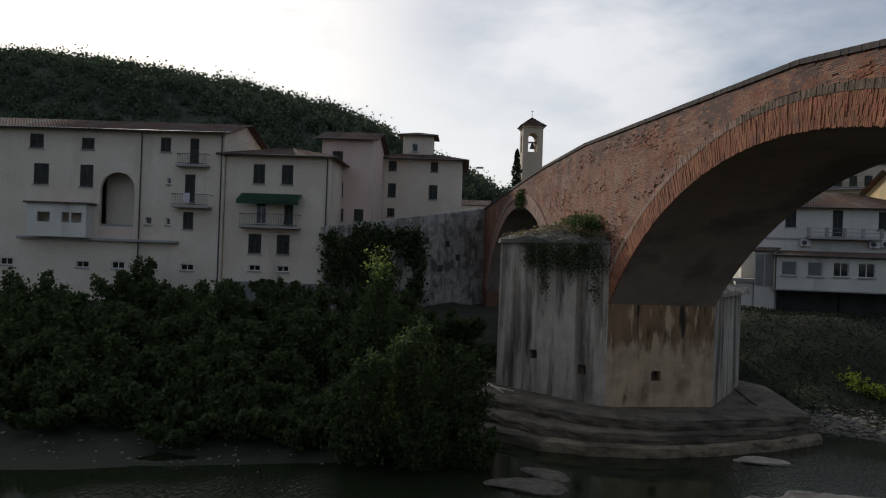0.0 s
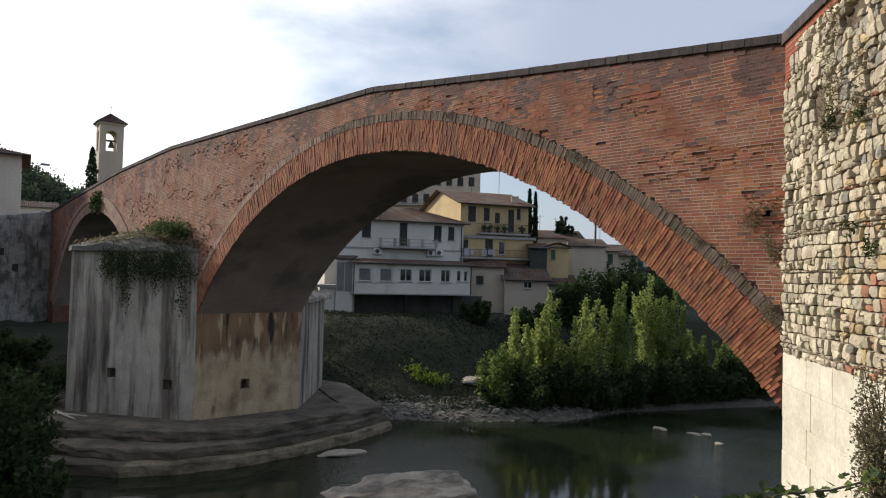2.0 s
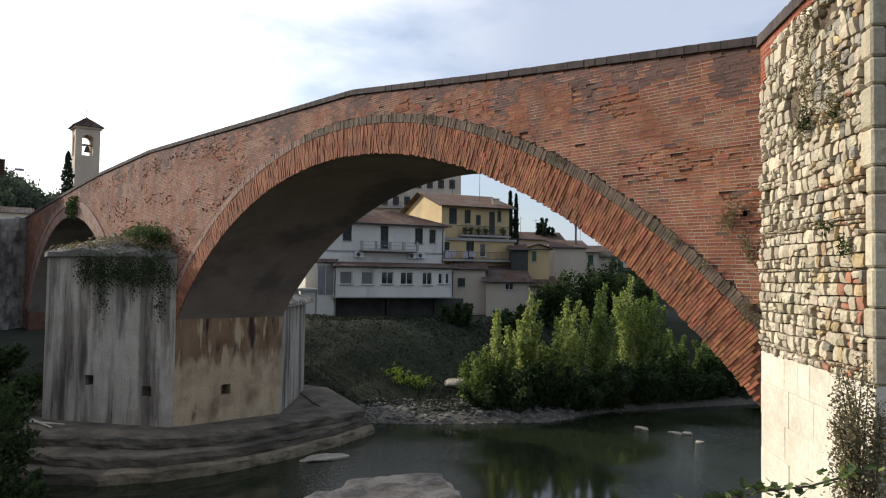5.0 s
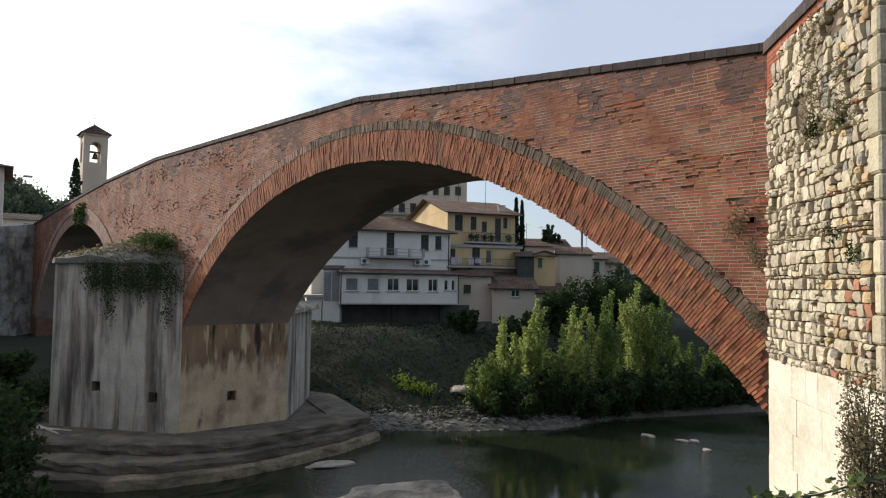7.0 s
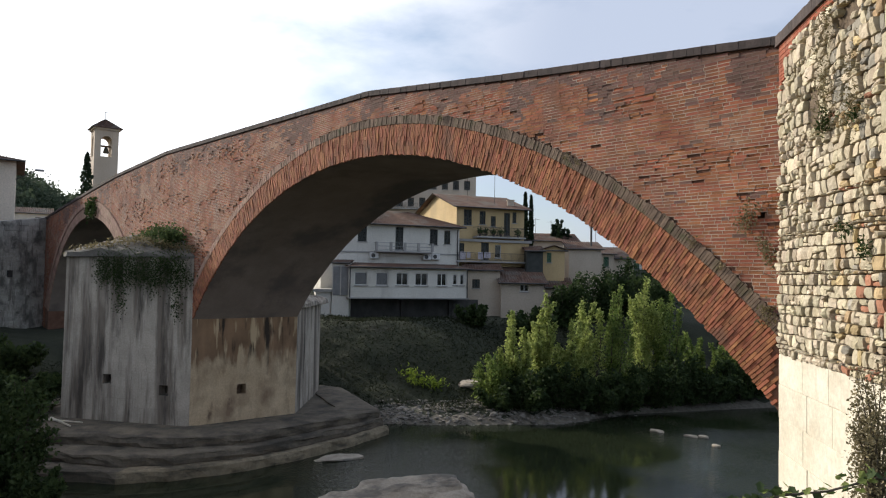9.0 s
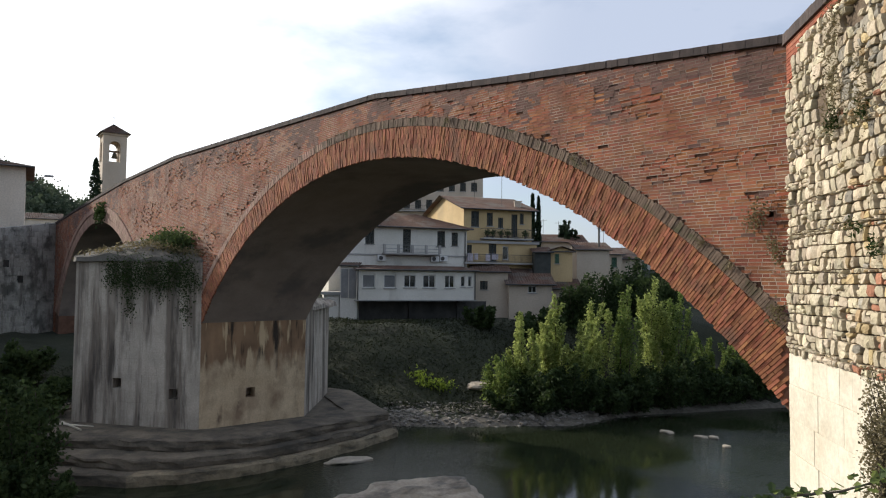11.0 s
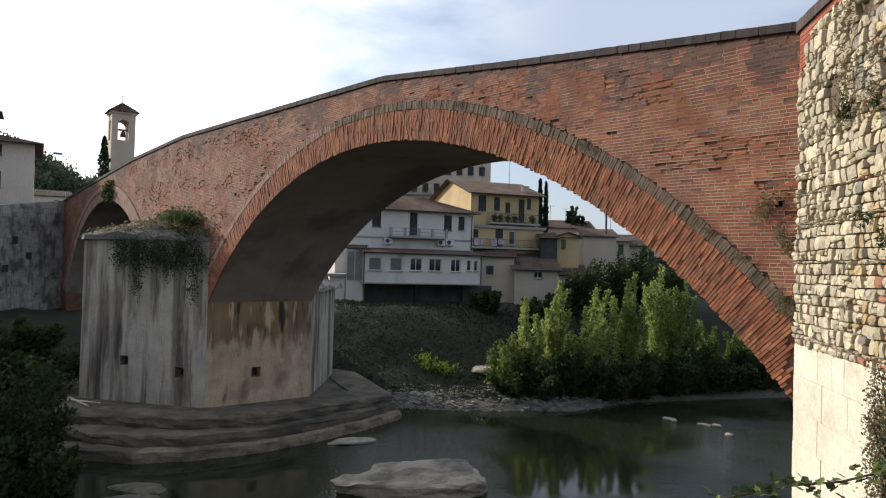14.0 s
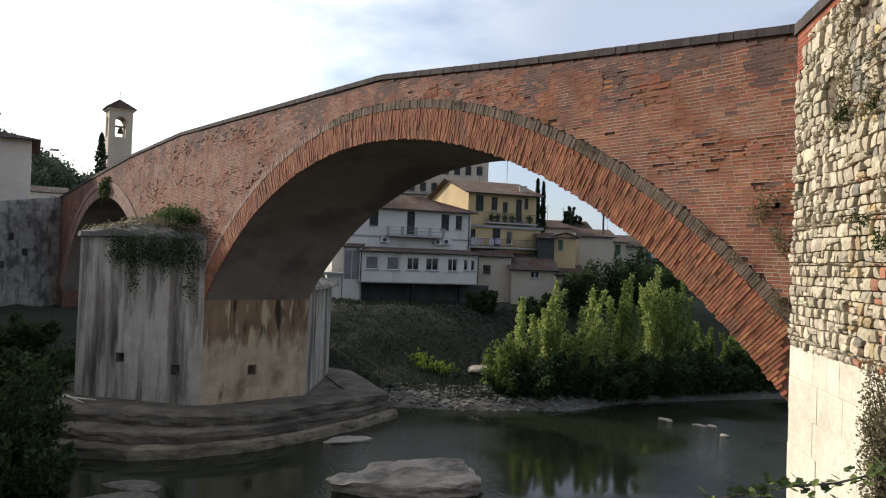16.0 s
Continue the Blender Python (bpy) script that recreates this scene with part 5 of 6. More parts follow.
av = [aw.verts.new(p) for p in q]
aw.faces.new(av[:4])
aw.faces.new((av[3], av[2], av[4], av[5]))
bmesh.ops.solidify(aw, geom=aw.faces[:], thickness=0.03)
part("awning", aw, SHUTTER_GREEN, mid, "faded green awning")
pipe_down(mid, 7.9, 0.5, 12.8)

house("pinkish house set back behind the riverside houses", spot(80, 60, -12.4, A0), 4.35, 15.3, 8.0, PLASTER_PINK,
      [(a + 12.4, b + 12.4, c - A0, d - A0, k) for a, b, c, d, k in
       ((-11.5, -10.6, 16.0, 17.2, "s"), (-11.45, -10.5, 13.3, 14.6, "s"), (-11.4, -10.4, 11.3, 12.3, "s"), (-9.5, -8.7, 11.3, 12.3, "s"))], "gable", 0.28, 0.5)
dh = house("cream house with dark shutters above the embankment", spot(80, 68.2, -9.0, A0), 8.5, 14.9, 9.0, PLASTER_PALE,
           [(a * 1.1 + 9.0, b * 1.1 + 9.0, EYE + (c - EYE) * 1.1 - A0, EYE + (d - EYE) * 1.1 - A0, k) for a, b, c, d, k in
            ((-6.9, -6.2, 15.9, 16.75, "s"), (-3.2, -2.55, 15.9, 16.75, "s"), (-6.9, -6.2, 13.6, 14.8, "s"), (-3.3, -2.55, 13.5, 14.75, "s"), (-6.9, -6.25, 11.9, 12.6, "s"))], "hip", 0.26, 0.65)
pipe_down(dh, 0.2, 7, 14.6)
house("small roof turret with an overhanging tiled cap", spot(80, 70.8, -6.5, 17.9), 3.0, 2.7, 2.8, PLASTER_PALE, [(0.9, 1.5, 1.0, 1.8, "g")], "hip", 0.25, 0.5, "roof_turret")
lamp = thing("street_lamp", "street lamp on an arm fixed to a house corner", "street lamp", spot(80, 68.2, -0.2, 16.3))
bm = bmesh.new()
rod(bm, (-0.6, 0.2, -0.2), (1.1, -0.4, 0.75), 0.04)
part("arm", bm, METAL, lamp)
part("lamp_head", boxes((1.05, 1.75, -0.55, -0.3, 0.72, 0.9), bevel=0.05), ZINC, lamp)

# embankment wall from the houses to the bridge
E0, E1 = Vector((-54.9, -1.2, 0)), Vector((-66.2, 13.7, 0))
way = E1 - E0
bm = bmesh.new()
L = way.length
for s0, s1 in zip(np.linspace(0, L, 13)[:-1], np.linspace(0, L, 13)[1:]):
    t0, t1 = 10.5 + 2.7 * s0 / L, 10.5 + 2.7 * s1 / L
    for y in (0.0, 0.7):
        bm.faces.new([bm.verts.new(p) for p in ((s0, y, 1.5), (s1, y, 1.5), (s1, y, t1), (s0, y, t0))])
    bm.faces.new([bm.verts.new(p) for p in ((s0, 0, t0), (s1, 0, t1), (s1, 0.7, t1), (s0, 0.7, t0))])
bmesh.ops.remove_doubles(bm, verts=bm.verts, dist=0.001)
emb = tagged(part("wall_embankment", bm, EMBANK), "grey stone embankment wall rising to the bridge", "wall", kind="structure")
emb.matrix_basis = Matrix.Translation(E0) @ Matrix.Rotation(math.atan2(way.y, way.x), 4, "Z")
stone_rng = np.random.default_rng(52)
cells, z = [], 2.0
while z < 13.0:
    h, s = stone_rng.uniform(0.26, 0.46), 0.0
    while s < L - 0.1:
        w = min(stone_rng.uniform(0.35, 0.95), L - s)
        if z + h < 10.4 + 2.7 * s / L:
            out = stone_rng.uniform(0.01, 0.06)
            j = stone_rng.uniform(0.0, 0.03, 8)
            cells.append([(s + 0.01, 0.02, z + 0.01), (s + w - 0.01, 0.02, z + 0.01), (s + w - 0.01, 0.02, z + h - 0.01), (s + 0.01, 0.02, z + h - 0.01),
                          (s + 0.01 + j[0], -out, z + 0.01 + j[1]), (s + w - 0.01 - j[2], -out, z + 0.01 + j[3]), (s + w - 0.01 - j[4], -out, z + h - 0.01 - j[5]), (s + 0.01 + j[6], -out, z + h - 0.01 - j[7])])
        s += w
    z += h
tagged(add("stonework", hexes("stonework", cells, EMBANK), emb, "rough coursed grey stones"), kind="stuff")
# Proud dark blocks stand in for the shadowed depth of drain holes.
bm = bmesh.new()
for s, z in ((9.5, 7.4), (12.4, 7.2), (13.2, 9.4), (10.6, 9.6), (14.6, 8.2), (7.6, 6.8)):
    box(bm, s, s + 0.5, -0.08, -0.005, z, z + 0.55)
part("drain_hole", bm, METAL, emb)

# bell tower
tower = thing("bell_tower", "slender plastered bell tower with open arches and a tiled cap", "bell tower", spot(50, 88, -42.15, 0.75, 34.6) @ Matrix.Diagonal((0.92, 0.92, 1, 1)))
TW, TS, TA, TZ = 3.0, 22.4, 24.4, 26.0
part("shaft", boxes((0, TW, 0, TW, 4.0, TS)), PLASTER_CREAM, tower)
for x in (0, TW - 0.8):
    for y in (0, TW - 0.8):
        part("corner_pier", boxes((x, x + 0.8, y, y + 0.8, TS, TZ)), PLASTER_CREAM, tower)


def arch_panel(w, z0, z1, thick, seg=12):
    """The wall over an arched opening, from its springing to the flat top."""
    bm = bmesh.new()
    for i in range(seg):
        a0, a1 = math.pi * i / seg, math.pi * (i + 1) / seg
        p = [(w / 2 - w / 2 * math.cos(a), z0 + w / 2 * math.sin(a)) for a in (a0, a1)]
        for y in (0, thick):
            bm.faces.new([bm.verts.new(v) for v in ((p[0][0], y, p[0][1]), (p[1][0], y, p[1][1]), (p[1][0], y, z1), (p[0][0], y, z1))])
        bm.faces.new([bm.verts.new(v) for v in ((p[0][0], 0, p[0][1]), (p[1][0], 0, p[1][1]), (p[1][0], thick, p[1][1]), (p[0][0], thick, p[0][1]))])
    return bm


for ax, ay, rot in ((0.8, 0.05, 0), (0.8, TW - 0.4, 0), (0.4, 0.8, 90), (TW - 0.05, 0.8, 90)):
    ob = part("arch", arch_panel(TW - 1.6, 24.3, TZ, 0.35), PLASTER_CREAM, tower)
    ob.matrix_basis = Matrix.Translation((ax, ay, 0)) @ Matrix.Rotation(radians(rot), 4, "Z")
v, f = tile_planes([((-0.4, -0.4, 25.95), (TW + 0.4, -0.4, 25.95), (1.49, 1.5, 27.3), (1.51, 1.5, 27.3)), ((TW + 0.4, TW + 0.4, 25.95), (-0.4, TW + 0.4, 25.95), (1.51, 1.5, 27.3), (1.49, 1.5, 27.3)),
                    ((-0.4, TW + 0.4, 25.95), (-0.4, -0.4, 25.95), (1.5, 1.51, 27.3), (1.5, 1.49, 27.3)), ((TW + 0.4, -0.4, 25.95), (TW + 0.4, TW + 0.4, 25.95), (1.5, 1.49, 27.3), (1.5, 1.51, 27.3))])
cap_ob = add("roof", mesh_of("roof", v, f, ROOF), tower)
part("cornice", boxes((-0.2, TW + 0.2, -0.2, TW + 0.2, 25.75, 26.0)), PLASTER_CREAM, tower)
bm = bmesh.new()
rod(bm, (1.5, 1.5, 27.2), (1.5, 1.5, 28.3), 0.035)
rod(bm, (1.35, 1.5, 28.2), (1.75, 1.5, 28.25), 0.03)
part("finial", bm, METAL, cap_ob)
bell = tagged(thing("bell", "old bronze bell hung in the tower arch", "bell", spot(50, 89.5, -41.4, 23.7, 34.6)), kind="")
bm = bmesh.new()
prof = [(0.42, 0.0), (0.34, 0.12), (0.28, 0.35), (0.22, 0.6), (0.1, 0.72)]
rings = [[bm.verts.new((r * math.cos(i * math.pi / 8), r * math.sin(i * math.pi / 8), z)) for i in range(16)] for r, z in prof]
for a, b in zip(rings, rings[1:]):
    for i in range(16):
        bm.faces.new((a[i], a[(i + 1) % 16], b[(i + 1) % 16], b[i]))
bm.faces.new(rings[-1])
part("body", bm, BRONZE, bell, smooth=True)
part("headstock", boxes((-0.95, 0.95, -0.08, 0.08, 0.72, 0.95)), FRAME_WOOD, bell)

arch = part("loggia_arch", arch_panel(2.7, 9.85, 11.2, 0.3), PLASTER_PALE, tall)
arch.matrix_basis = Matrix.Translation((17.7, 0.0, 0))
for i, (x, w, h) in enumerate(((2.2, 0.5, 0.7), (2.85, 0.7, 0.55), (0.3, 0.6, 0.8), (1.0, 0.4, 0.6))):
    cl = tagged(part("towel", boxes((0, w, -0.02, 0.0, 0, h)), CLOTH), "pale washing hung on the balcony railing", "towel", group="washing on the balcony")
    cl.matrix_basis = yl.matrix_basis @ Matrix.Translation((x, -0.82, 10.5 - H0 + 0.85 - h))
for i, x in enumerate((2.3, 2.9, 3.8, 4.6, 6.6)):
    pot = thing("flower_pot", "terracotta flower pot with a plant on the balcony", "flower pot", ye.matrix_basis @ Matrix.Translation((x, -0.8, 13.1 - H0)), "pots on the balcony")
    bm = bmesh.new()
    rod(bm, (0, 0, 0), (0, 0, 0.28), 0.1, 0.15, 10)
    part("pot", bm, ROOF, pot)
    pr = np.random.default_rng(300 + i)
    add("plant", leaves("plant", pr.normal(size=(160, 3)) * (0.16, 0.16, 0.18) + (0, 0, 0.5), 0.1, LEAF_DARK, pr), pot)["kind"] = "stuff"


# ---------- hills ----------
def ridge(s):
    return float(np.interp(s, [-700, -420, -300, -234, -172, -135, -94, -62, -46, -40, 0, 19, 60, 160, 700], [55, 96, 110, 108, 101, 96, 86, 79, 71, 66, 50, 40, 34, 28, 22]))


ca, sa = math.cos(radians(80)), math.sin(radians(80))
hv, hf = [], []
ss, ds = np.linspace(-700, 700, 141), np.linspace(150, 620, 40)
for dd in ds:
    for s in ss:
        k = smooth(150, 400, dd)
        z = 3 + (ridge(s * 400 / max(dd, 330)) - 3) * k + 5 * noise.noise((s * 0.03, dd * 0.03, 1.0)) * k
        hv.append((-sa * dd + ca * s, ca * dd + sa * s, z))
for j in range(len(ds) - 1):
    for i in range(len(ss) - 1):
        a = j * len(ss) + i
        hf.append((a, a + 1, a + len(ss) + 1, a + len(ss)))
hill = tagged(add("hill", mesh_of("hill", hv, hf, FOREST, smooth=True)), "wooded hill rising behind the town", "hill", kind="structure")
rng = np.random.default_rng(11)
pts = []
for i in range(2600):
    s, dd = rng.uniform(-420, 140), rng.uniform(230, 405)
    k = smooth(150, 400, dd)
    z = 3 + (ridge(s * 400 / max(dd, 330)) - 3) * k
    crown = rng.uniform(2.5, 5.0)
    n = 90
    c = np.array([-sa * dd + ca * s, ca * dd + sa * s, z + crown * 0.5])
    pts.append(c + rng.normal(size=(n, 3)) * (crown * 0.45, crown * 0.45, crown * 0.5))
tagged(add("hill_woods", leaves("hill_woods", np.concatenate(pts), 1.05, LEAF_HILL, rng, long=1.2)), "dark tree crowns covering the far hill", "woods", kind="stuff")


# ---------- plants ----------
def limb_points(rng, base, tip, bend, n=7):
    base, tip = np.array(base, float), np.array(tip, float)
    side = rng.normal(size=3) * bend
    return [base + (tip - base) * t + side * math.sin(t * math.pi) for t in np.linspace(0, 1, n)]


def tree(name, label, height, spread, limbs, count, size, mat, seed, m, stem=0.07, low=0.15, fuzz=0.16, group="", category="tree", bark=None):
    """Several rising limbs from one foot, with leaves in plumes along them."""
    r = np.random.default_rng(seed)
    ob = thing(name, label, category, m, group)
    bm = bmesh.new()
    cs = []
    for i in range(limbs):
        a, out = i * 2.4 + r.uniform(-0.4, 0.4), spread * (0.15 + 0.85 * math.sqrt(r.random()))
        h = height * (1.0 - 0.5 * (out / spread) ** 2) * r.uniform(0.8, 1.0)
        line = limb_points(r, (0.06 * math.cos(a), 0.06 * math.sin(a), -0.3), (out * math.cos(a), out * math.sin(a), h), 0.04 * height)
        for k, (p, q) in enumerate(zip(line, line[1:])):
            rod(bm, p, q, stem * (1 - k / 7.5), stem * (1 - (k + 1) / 7.5), seg=5)
        n = count // limbs
        t = low + (1 - low) * r.random(n) ** 0.85
        idx = np.clip((t * 6).astype(int), 0, 5)
        fr = (t * 6 - idx)[:, None]
        arr = np.array(line)
        pos = arr[idx] * (1 - fr) + arr[idx + 1] * fr
        clump = r.normal(size=(24, 3)) * fuzz * height * 0.55
        w = (1.15 - 0.8 * t)[:, None]
        pos = pos + clump[r.integers(0, 24, n)] * w + r.normal(size=(n, 3)) * fuzz * height * 0.33 * w
        cs.append(pos)
    part("trunk", bm, bark or BARK, ob)
    pts = np.concatenate(cs)
    pts = pts[pts[:, 2] > 0.02 * height]
    add("crown", leaves("crown", pts, size, mat, r), ob)
    return ob


def at50(away, side, z=None, turn=0.0):
    m = spot(50, away, side, 0, turn)
    x, y = m.translation.x, m.translation.y
    m.translation.z = (ground_height(x, y) if z is None else z)
    return m


def at80(away, side, turn=0.0):
    m = spot(80, away, side, 0, turn)
    x, y = m.translation.x, m.translation.y
    m.translation.z = ground_height(x, y)
    return m


def clump(name, label, centres, spread, count, size, mat, seed, category="plant", flat=0.0, long=1.6, group=""):
    rg = np.random.default_rng(seed)
    c = np.array(centres, float)
    pts = c[rg.integers(0, len(c), count)] + rg.normal(size=(count, 3)) * np.array(spread)
    return tagged(add(name, leaves(name, pts, size, mat, rg, flat, long)), label, category, group, kind="stuff")


# poplars and willows beyond the arch: distance, side, height, spread, leaf count, seed
GROVE = [(47, 5.6, 7.2, 1.6, 9000, 1), (48, 7.6, 8.6, 1.7, 11000, 2), (47, 9.2, 6.6, 1.6, 8000, 3), (49, 10.9, 8.7, 1.7, 10000, 4), (49, 13.0, 8.2, 1.7, 9000, 5),
         (51, 15.2, 9.6, 1.9, 11000, 6), (51, 17.2, 8.4, 1.9, 9000, 7), (52, 19.6, 6.8, 2.0, 8000, 8), (53, 22.4, 6.2, 2.2, 7000, 9)]
for away, side, h, sp, n, sd in GROVE:
    tree("poplar", "young sunlit green poplar on the river bank", h, sp * 0.68, 8, int(n * 0.6), 0.12, LEAF if sd in (1, 2, 3, 4, 6) else LEAF_MID, sd, at50(away, side), group="poplars on the bank", fuzz=0.055, low=0.12)
for away, side, h, sp, n, sd in ((46.5, 4.0, 3.6, 1.1, 5000, 21), (47, 5.0, 4.0, 1.2, 5000, 22)):
    tree("willow", "green willow bush at the water's edge", h, sp, 9, n, 0.11, LEAF_MID, sd, at50(away, side), group="willow bushes", fuzz=0.16, low=0.02)
for i, (away, side, h) in enumerate(((45.5, 4.9, 2.2), (45.3, 6.5, 3.0), (46, 8.6, 3.4), (46.5, 10.8, 3.0), (47.5, 13, 3.2), (48.5, 15.4, 3.6), (49.5, 17.8, 3.6), (50.5, 20.2, 3.4), (51.5, 22.6, 3.6), (53, 25.5, 4.0))):
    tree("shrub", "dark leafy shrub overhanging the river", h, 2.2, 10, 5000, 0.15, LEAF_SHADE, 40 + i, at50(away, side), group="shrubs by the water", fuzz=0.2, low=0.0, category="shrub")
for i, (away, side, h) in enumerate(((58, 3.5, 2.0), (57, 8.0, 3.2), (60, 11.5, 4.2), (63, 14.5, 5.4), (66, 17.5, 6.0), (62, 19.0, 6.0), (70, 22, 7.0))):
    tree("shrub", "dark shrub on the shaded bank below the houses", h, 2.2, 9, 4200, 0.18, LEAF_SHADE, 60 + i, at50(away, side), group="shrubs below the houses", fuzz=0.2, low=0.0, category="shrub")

for i, (away, side, h) in enumerate(((56, 26, 8.5), (58, 30, 9.5), (54, 31, 8.0), (62, 36, 10.5), (52, 35, 8.5), (66, 29, 10.0))):
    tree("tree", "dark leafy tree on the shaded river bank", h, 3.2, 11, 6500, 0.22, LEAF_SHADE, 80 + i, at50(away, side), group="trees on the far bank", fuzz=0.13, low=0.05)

# shaded growth on the left bank: distance, side, height, spread
BANK = [(36, -24, 4.2, 2.6), (38, -20.5, 4.8, 2.6), (35, -17, 4.4, 2.4), (39, -14, 5.0, 2.6), (36, -10.8, 4.6, 2.4), (40, -8.2, 5.4, 2.4), (37, -5.2, 4.8, 2.2), (41, -3.4, 5.6, 2.2),
        (33, -21, 3.0, 2.4), (32, -15, 3.0, 2.2), (33, -9.5, 3.4, 2.2), (34, -4.6, 3.4, 2.0), (44, -16, 5.0, 2.6), (45, -10, 4.8, 2.6), (46, -4.5, 5.0, 2.4), (46, -22, 4.6, 2.8),
        (43, -27, 4.8, 2.8), (34, -28, 3.6, 2.6), (48, -1.0, 4.2, 2.2), (43, 0.2, 4.0, 1.8), (31, -6.5, 2.2, 1.8), (31, -12.0, 2.2, 1.9), (50, -7, 4.0, 2.4), (50, -13, 3.6, 2.6), (36, -13.5, 4.0, 2.6), (34, -18.8, 3.6, 2.6), (41, -18, 5.0, 2.8), (41, -11, 5.0, 2.6),
        (42, -6, 5.2, 2.6), (40, -23.5, 4.8, 2.8), (33, -12.3, 3.4, 2.4), (35, -7.4, 3.8, 2.4), (36, -2.2, 3.6, 2.0), (31.5, -18.2, 2.4, 2.2), (31, -24, 2.6, 2.4), (48, -18, 4.2, 2.8), (47, -13, 4.4, 2.6),
        (31, -3.6, 2.6, 1.8), (31.5, -9.4, 2.6, 2.0)]
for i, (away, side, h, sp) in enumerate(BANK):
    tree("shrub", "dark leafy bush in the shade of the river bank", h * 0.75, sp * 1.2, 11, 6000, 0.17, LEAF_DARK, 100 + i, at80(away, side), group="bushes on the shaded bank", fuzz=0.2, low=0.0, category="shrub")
lone = tree("poplar", "young poplar with a yellowish tip above dark bushes", 7.6, 1.5, 8, 6500, 0.14, LEAF_DARK, 140, at80(37, -4.5), group="poplars on the bank", fuzz=0.12)
rg = np.random.default_rng(141)
tips = np.array([(0, 0, 7.4), (0.2, 0.2, 7.0), (-0.3, 0.2, 6.9), (0.4, 0.6, 6.4), (0.1, -0.4, 6.6)])
# The tip's sunlight is painted: paler leaves than the dark crown below.
add("tip", leaves("tip", tips[rg.integers(0, 5, 420)] + rg.normal(size=(420, 3)) * (0.3, 0.35, 0.4), 0.10, LEAF_MID, rg), lone, "yellowish sunlit leaves at the tip")
tree("poplar", "slim sapling in front of the riverside house", 4.6, 1.1, 6, 2600, 0.16, LEAF_DARK, 141, at80(51, -23.6), group="poplars on the bank", fuzz=0.14)
for i, (x, y, h) in enumerate(((-30.6, 3.4, 6.6), (-31.4, 5.6, 5.2), (-29.6, 1.2, 5.6), (-28.8, 3.6, 3.0), (-29.2, 5.6, 2.4))):
    tree("willow", "leafy willow sapling at the foot of the pier platform", h, 1.5, 9, 5200, 0.12, LEAF_DARK, 160 + i, Matrix.Translation((x, y, max(0.0, ground_height(x, y)))), group="willow bushes", fuzz=0.13, low=0.03)
tree("poplar", "leafy sapling on the near bank", 4.4, 1.3, 7, 4200, 0.11, LEAF, 142, at80(31.5, -2.6), group="poplars on the bank", fuzz=0.16)


def cypress(label, h, r, m, seed, name="cypress"):
    rg = np.random.default_rng(seed)
    ob = thing(name, label, "tree", m)
    bm = bmesh.new()
    rod(bm, (0, 0, -1), (0, 0, h * 0.9), 0.14, 0.03, 6)
    part("trunk", bm, BARK, ob)
    n = 3200
    t = rg.random(n)
    rad = r * np.sin(np.pi * np.clip(t * 0.93 + 0.07, 0, 1)) ** 0.6 * np.sqrt(rg.random(n)) * (1 + 0.15 * np.sin(t * 40))
    a = rg.random(n) * 6.283
    add("crown", leaves("crown", np.stack([rad * np.cos(a), rad * np.sin(a), 0.3 + t * h], 1), 0.2, NEEDLE, rg, long=1.8), ob)
    return ob


cypress("tall dark cypress behind the houses", 11.4, 0.38, spot(50, 90, 11.75, 8.2), 1)
cypress("tall dark cypress behind the houses", 11.0, 0.34, spot(50, 90, 12.5, 8.2), 2)
cypress("dark cypress beside the bell tower", 15.5, 0.9, spot(50, 84, -41.0, 7.0), 3)
pine = tree("pine", "dark spreading pine above the roofs", 5.4, 1.5, 14, 2600, 0.28, NEEDLE, 150, spot(50, 92, 16.6, 11.6), fuzz=0.07, low=0.3)

# weeds, ivy and tufts
emb_pts = [E0.lerp(E1, t) + Vector((0.1, -0.05, z)) for t in np.linspace(0.02, 0.55, 20) for z in np.arange(5.0, 10.8, 0.6) if noise.noise((t * 6, z * 0.5, 8)) > -0.25]
clump("wall_ivy", "dark ivy covering the embankment wall", emb_pts, (0.25, 0.3, 0.35), 9000, 0.2, LEAF_IVY, 210, "ivy")


def flank_point(t, z, out=0.1):
    p = Vector((PIER_X1, FACE, z)).lerp(Vector((NOSE[0], NOSE[1], z)), t)
    n = Vector((0.575, -0.818, 0))
    return p + n * out


cap_top = [flank_point(t, 9.85 + 0.75 * (1 - abs(2 * t - 0.9)) * (1 - o), -o * 1.5) for t in np.linspace(0.02, 0.9, 14) for o in (0.1, 0.5, 0.9)]
clump("cap_weeds", "brownish green weeds on the cutwater cap", cap_top, (0.35, 0.35, 0.1), 3200, 0.08, LEAF_DRY, 201)
clump("cap_shrub", "green bush growing on the cutwater cap", [(-36.6, 12.9, 10.7), (-36.0, 13.0, 10.55), (-37.3, 12.8, 10.6), (-38.6, 12.8, 10.5)], (0.5, 0.3, 0.25), 3600, 0.09, LEAF_DARK, 202)
hang = [flank_point(t, z, 0.12) for t in np.linspace(0.04, 0.72, 16) for z in (9.4, 9.1, 8.75, 8.5) if noise.noise((t * 9, z, 3)) > -0.35]
hang += [flank_point(0.12, z, 0.1) for z in (8.2, 7.8, 7.3, 6.9)] + [flank_point(0.55, z, 0.1) for z in (8.2, 7.9, 7.5, 7.1)] + [flank_point(0.3, z, 0.1) for z in (8.3, 8.0)]
clump("hanging_ivy", "dark ivy hanging from the cutwater cap", hang, (0.32, 0.13, 0.30), 9000, 0.055, LEAF_IVY, 203, "ivy")
clump("arch_weed", "small weed over the side arch", [(-52.3, 13.4, 13.1)], (0.5, 0.1, 0.3), 600, 0.15, LEAF_IVY, 204)
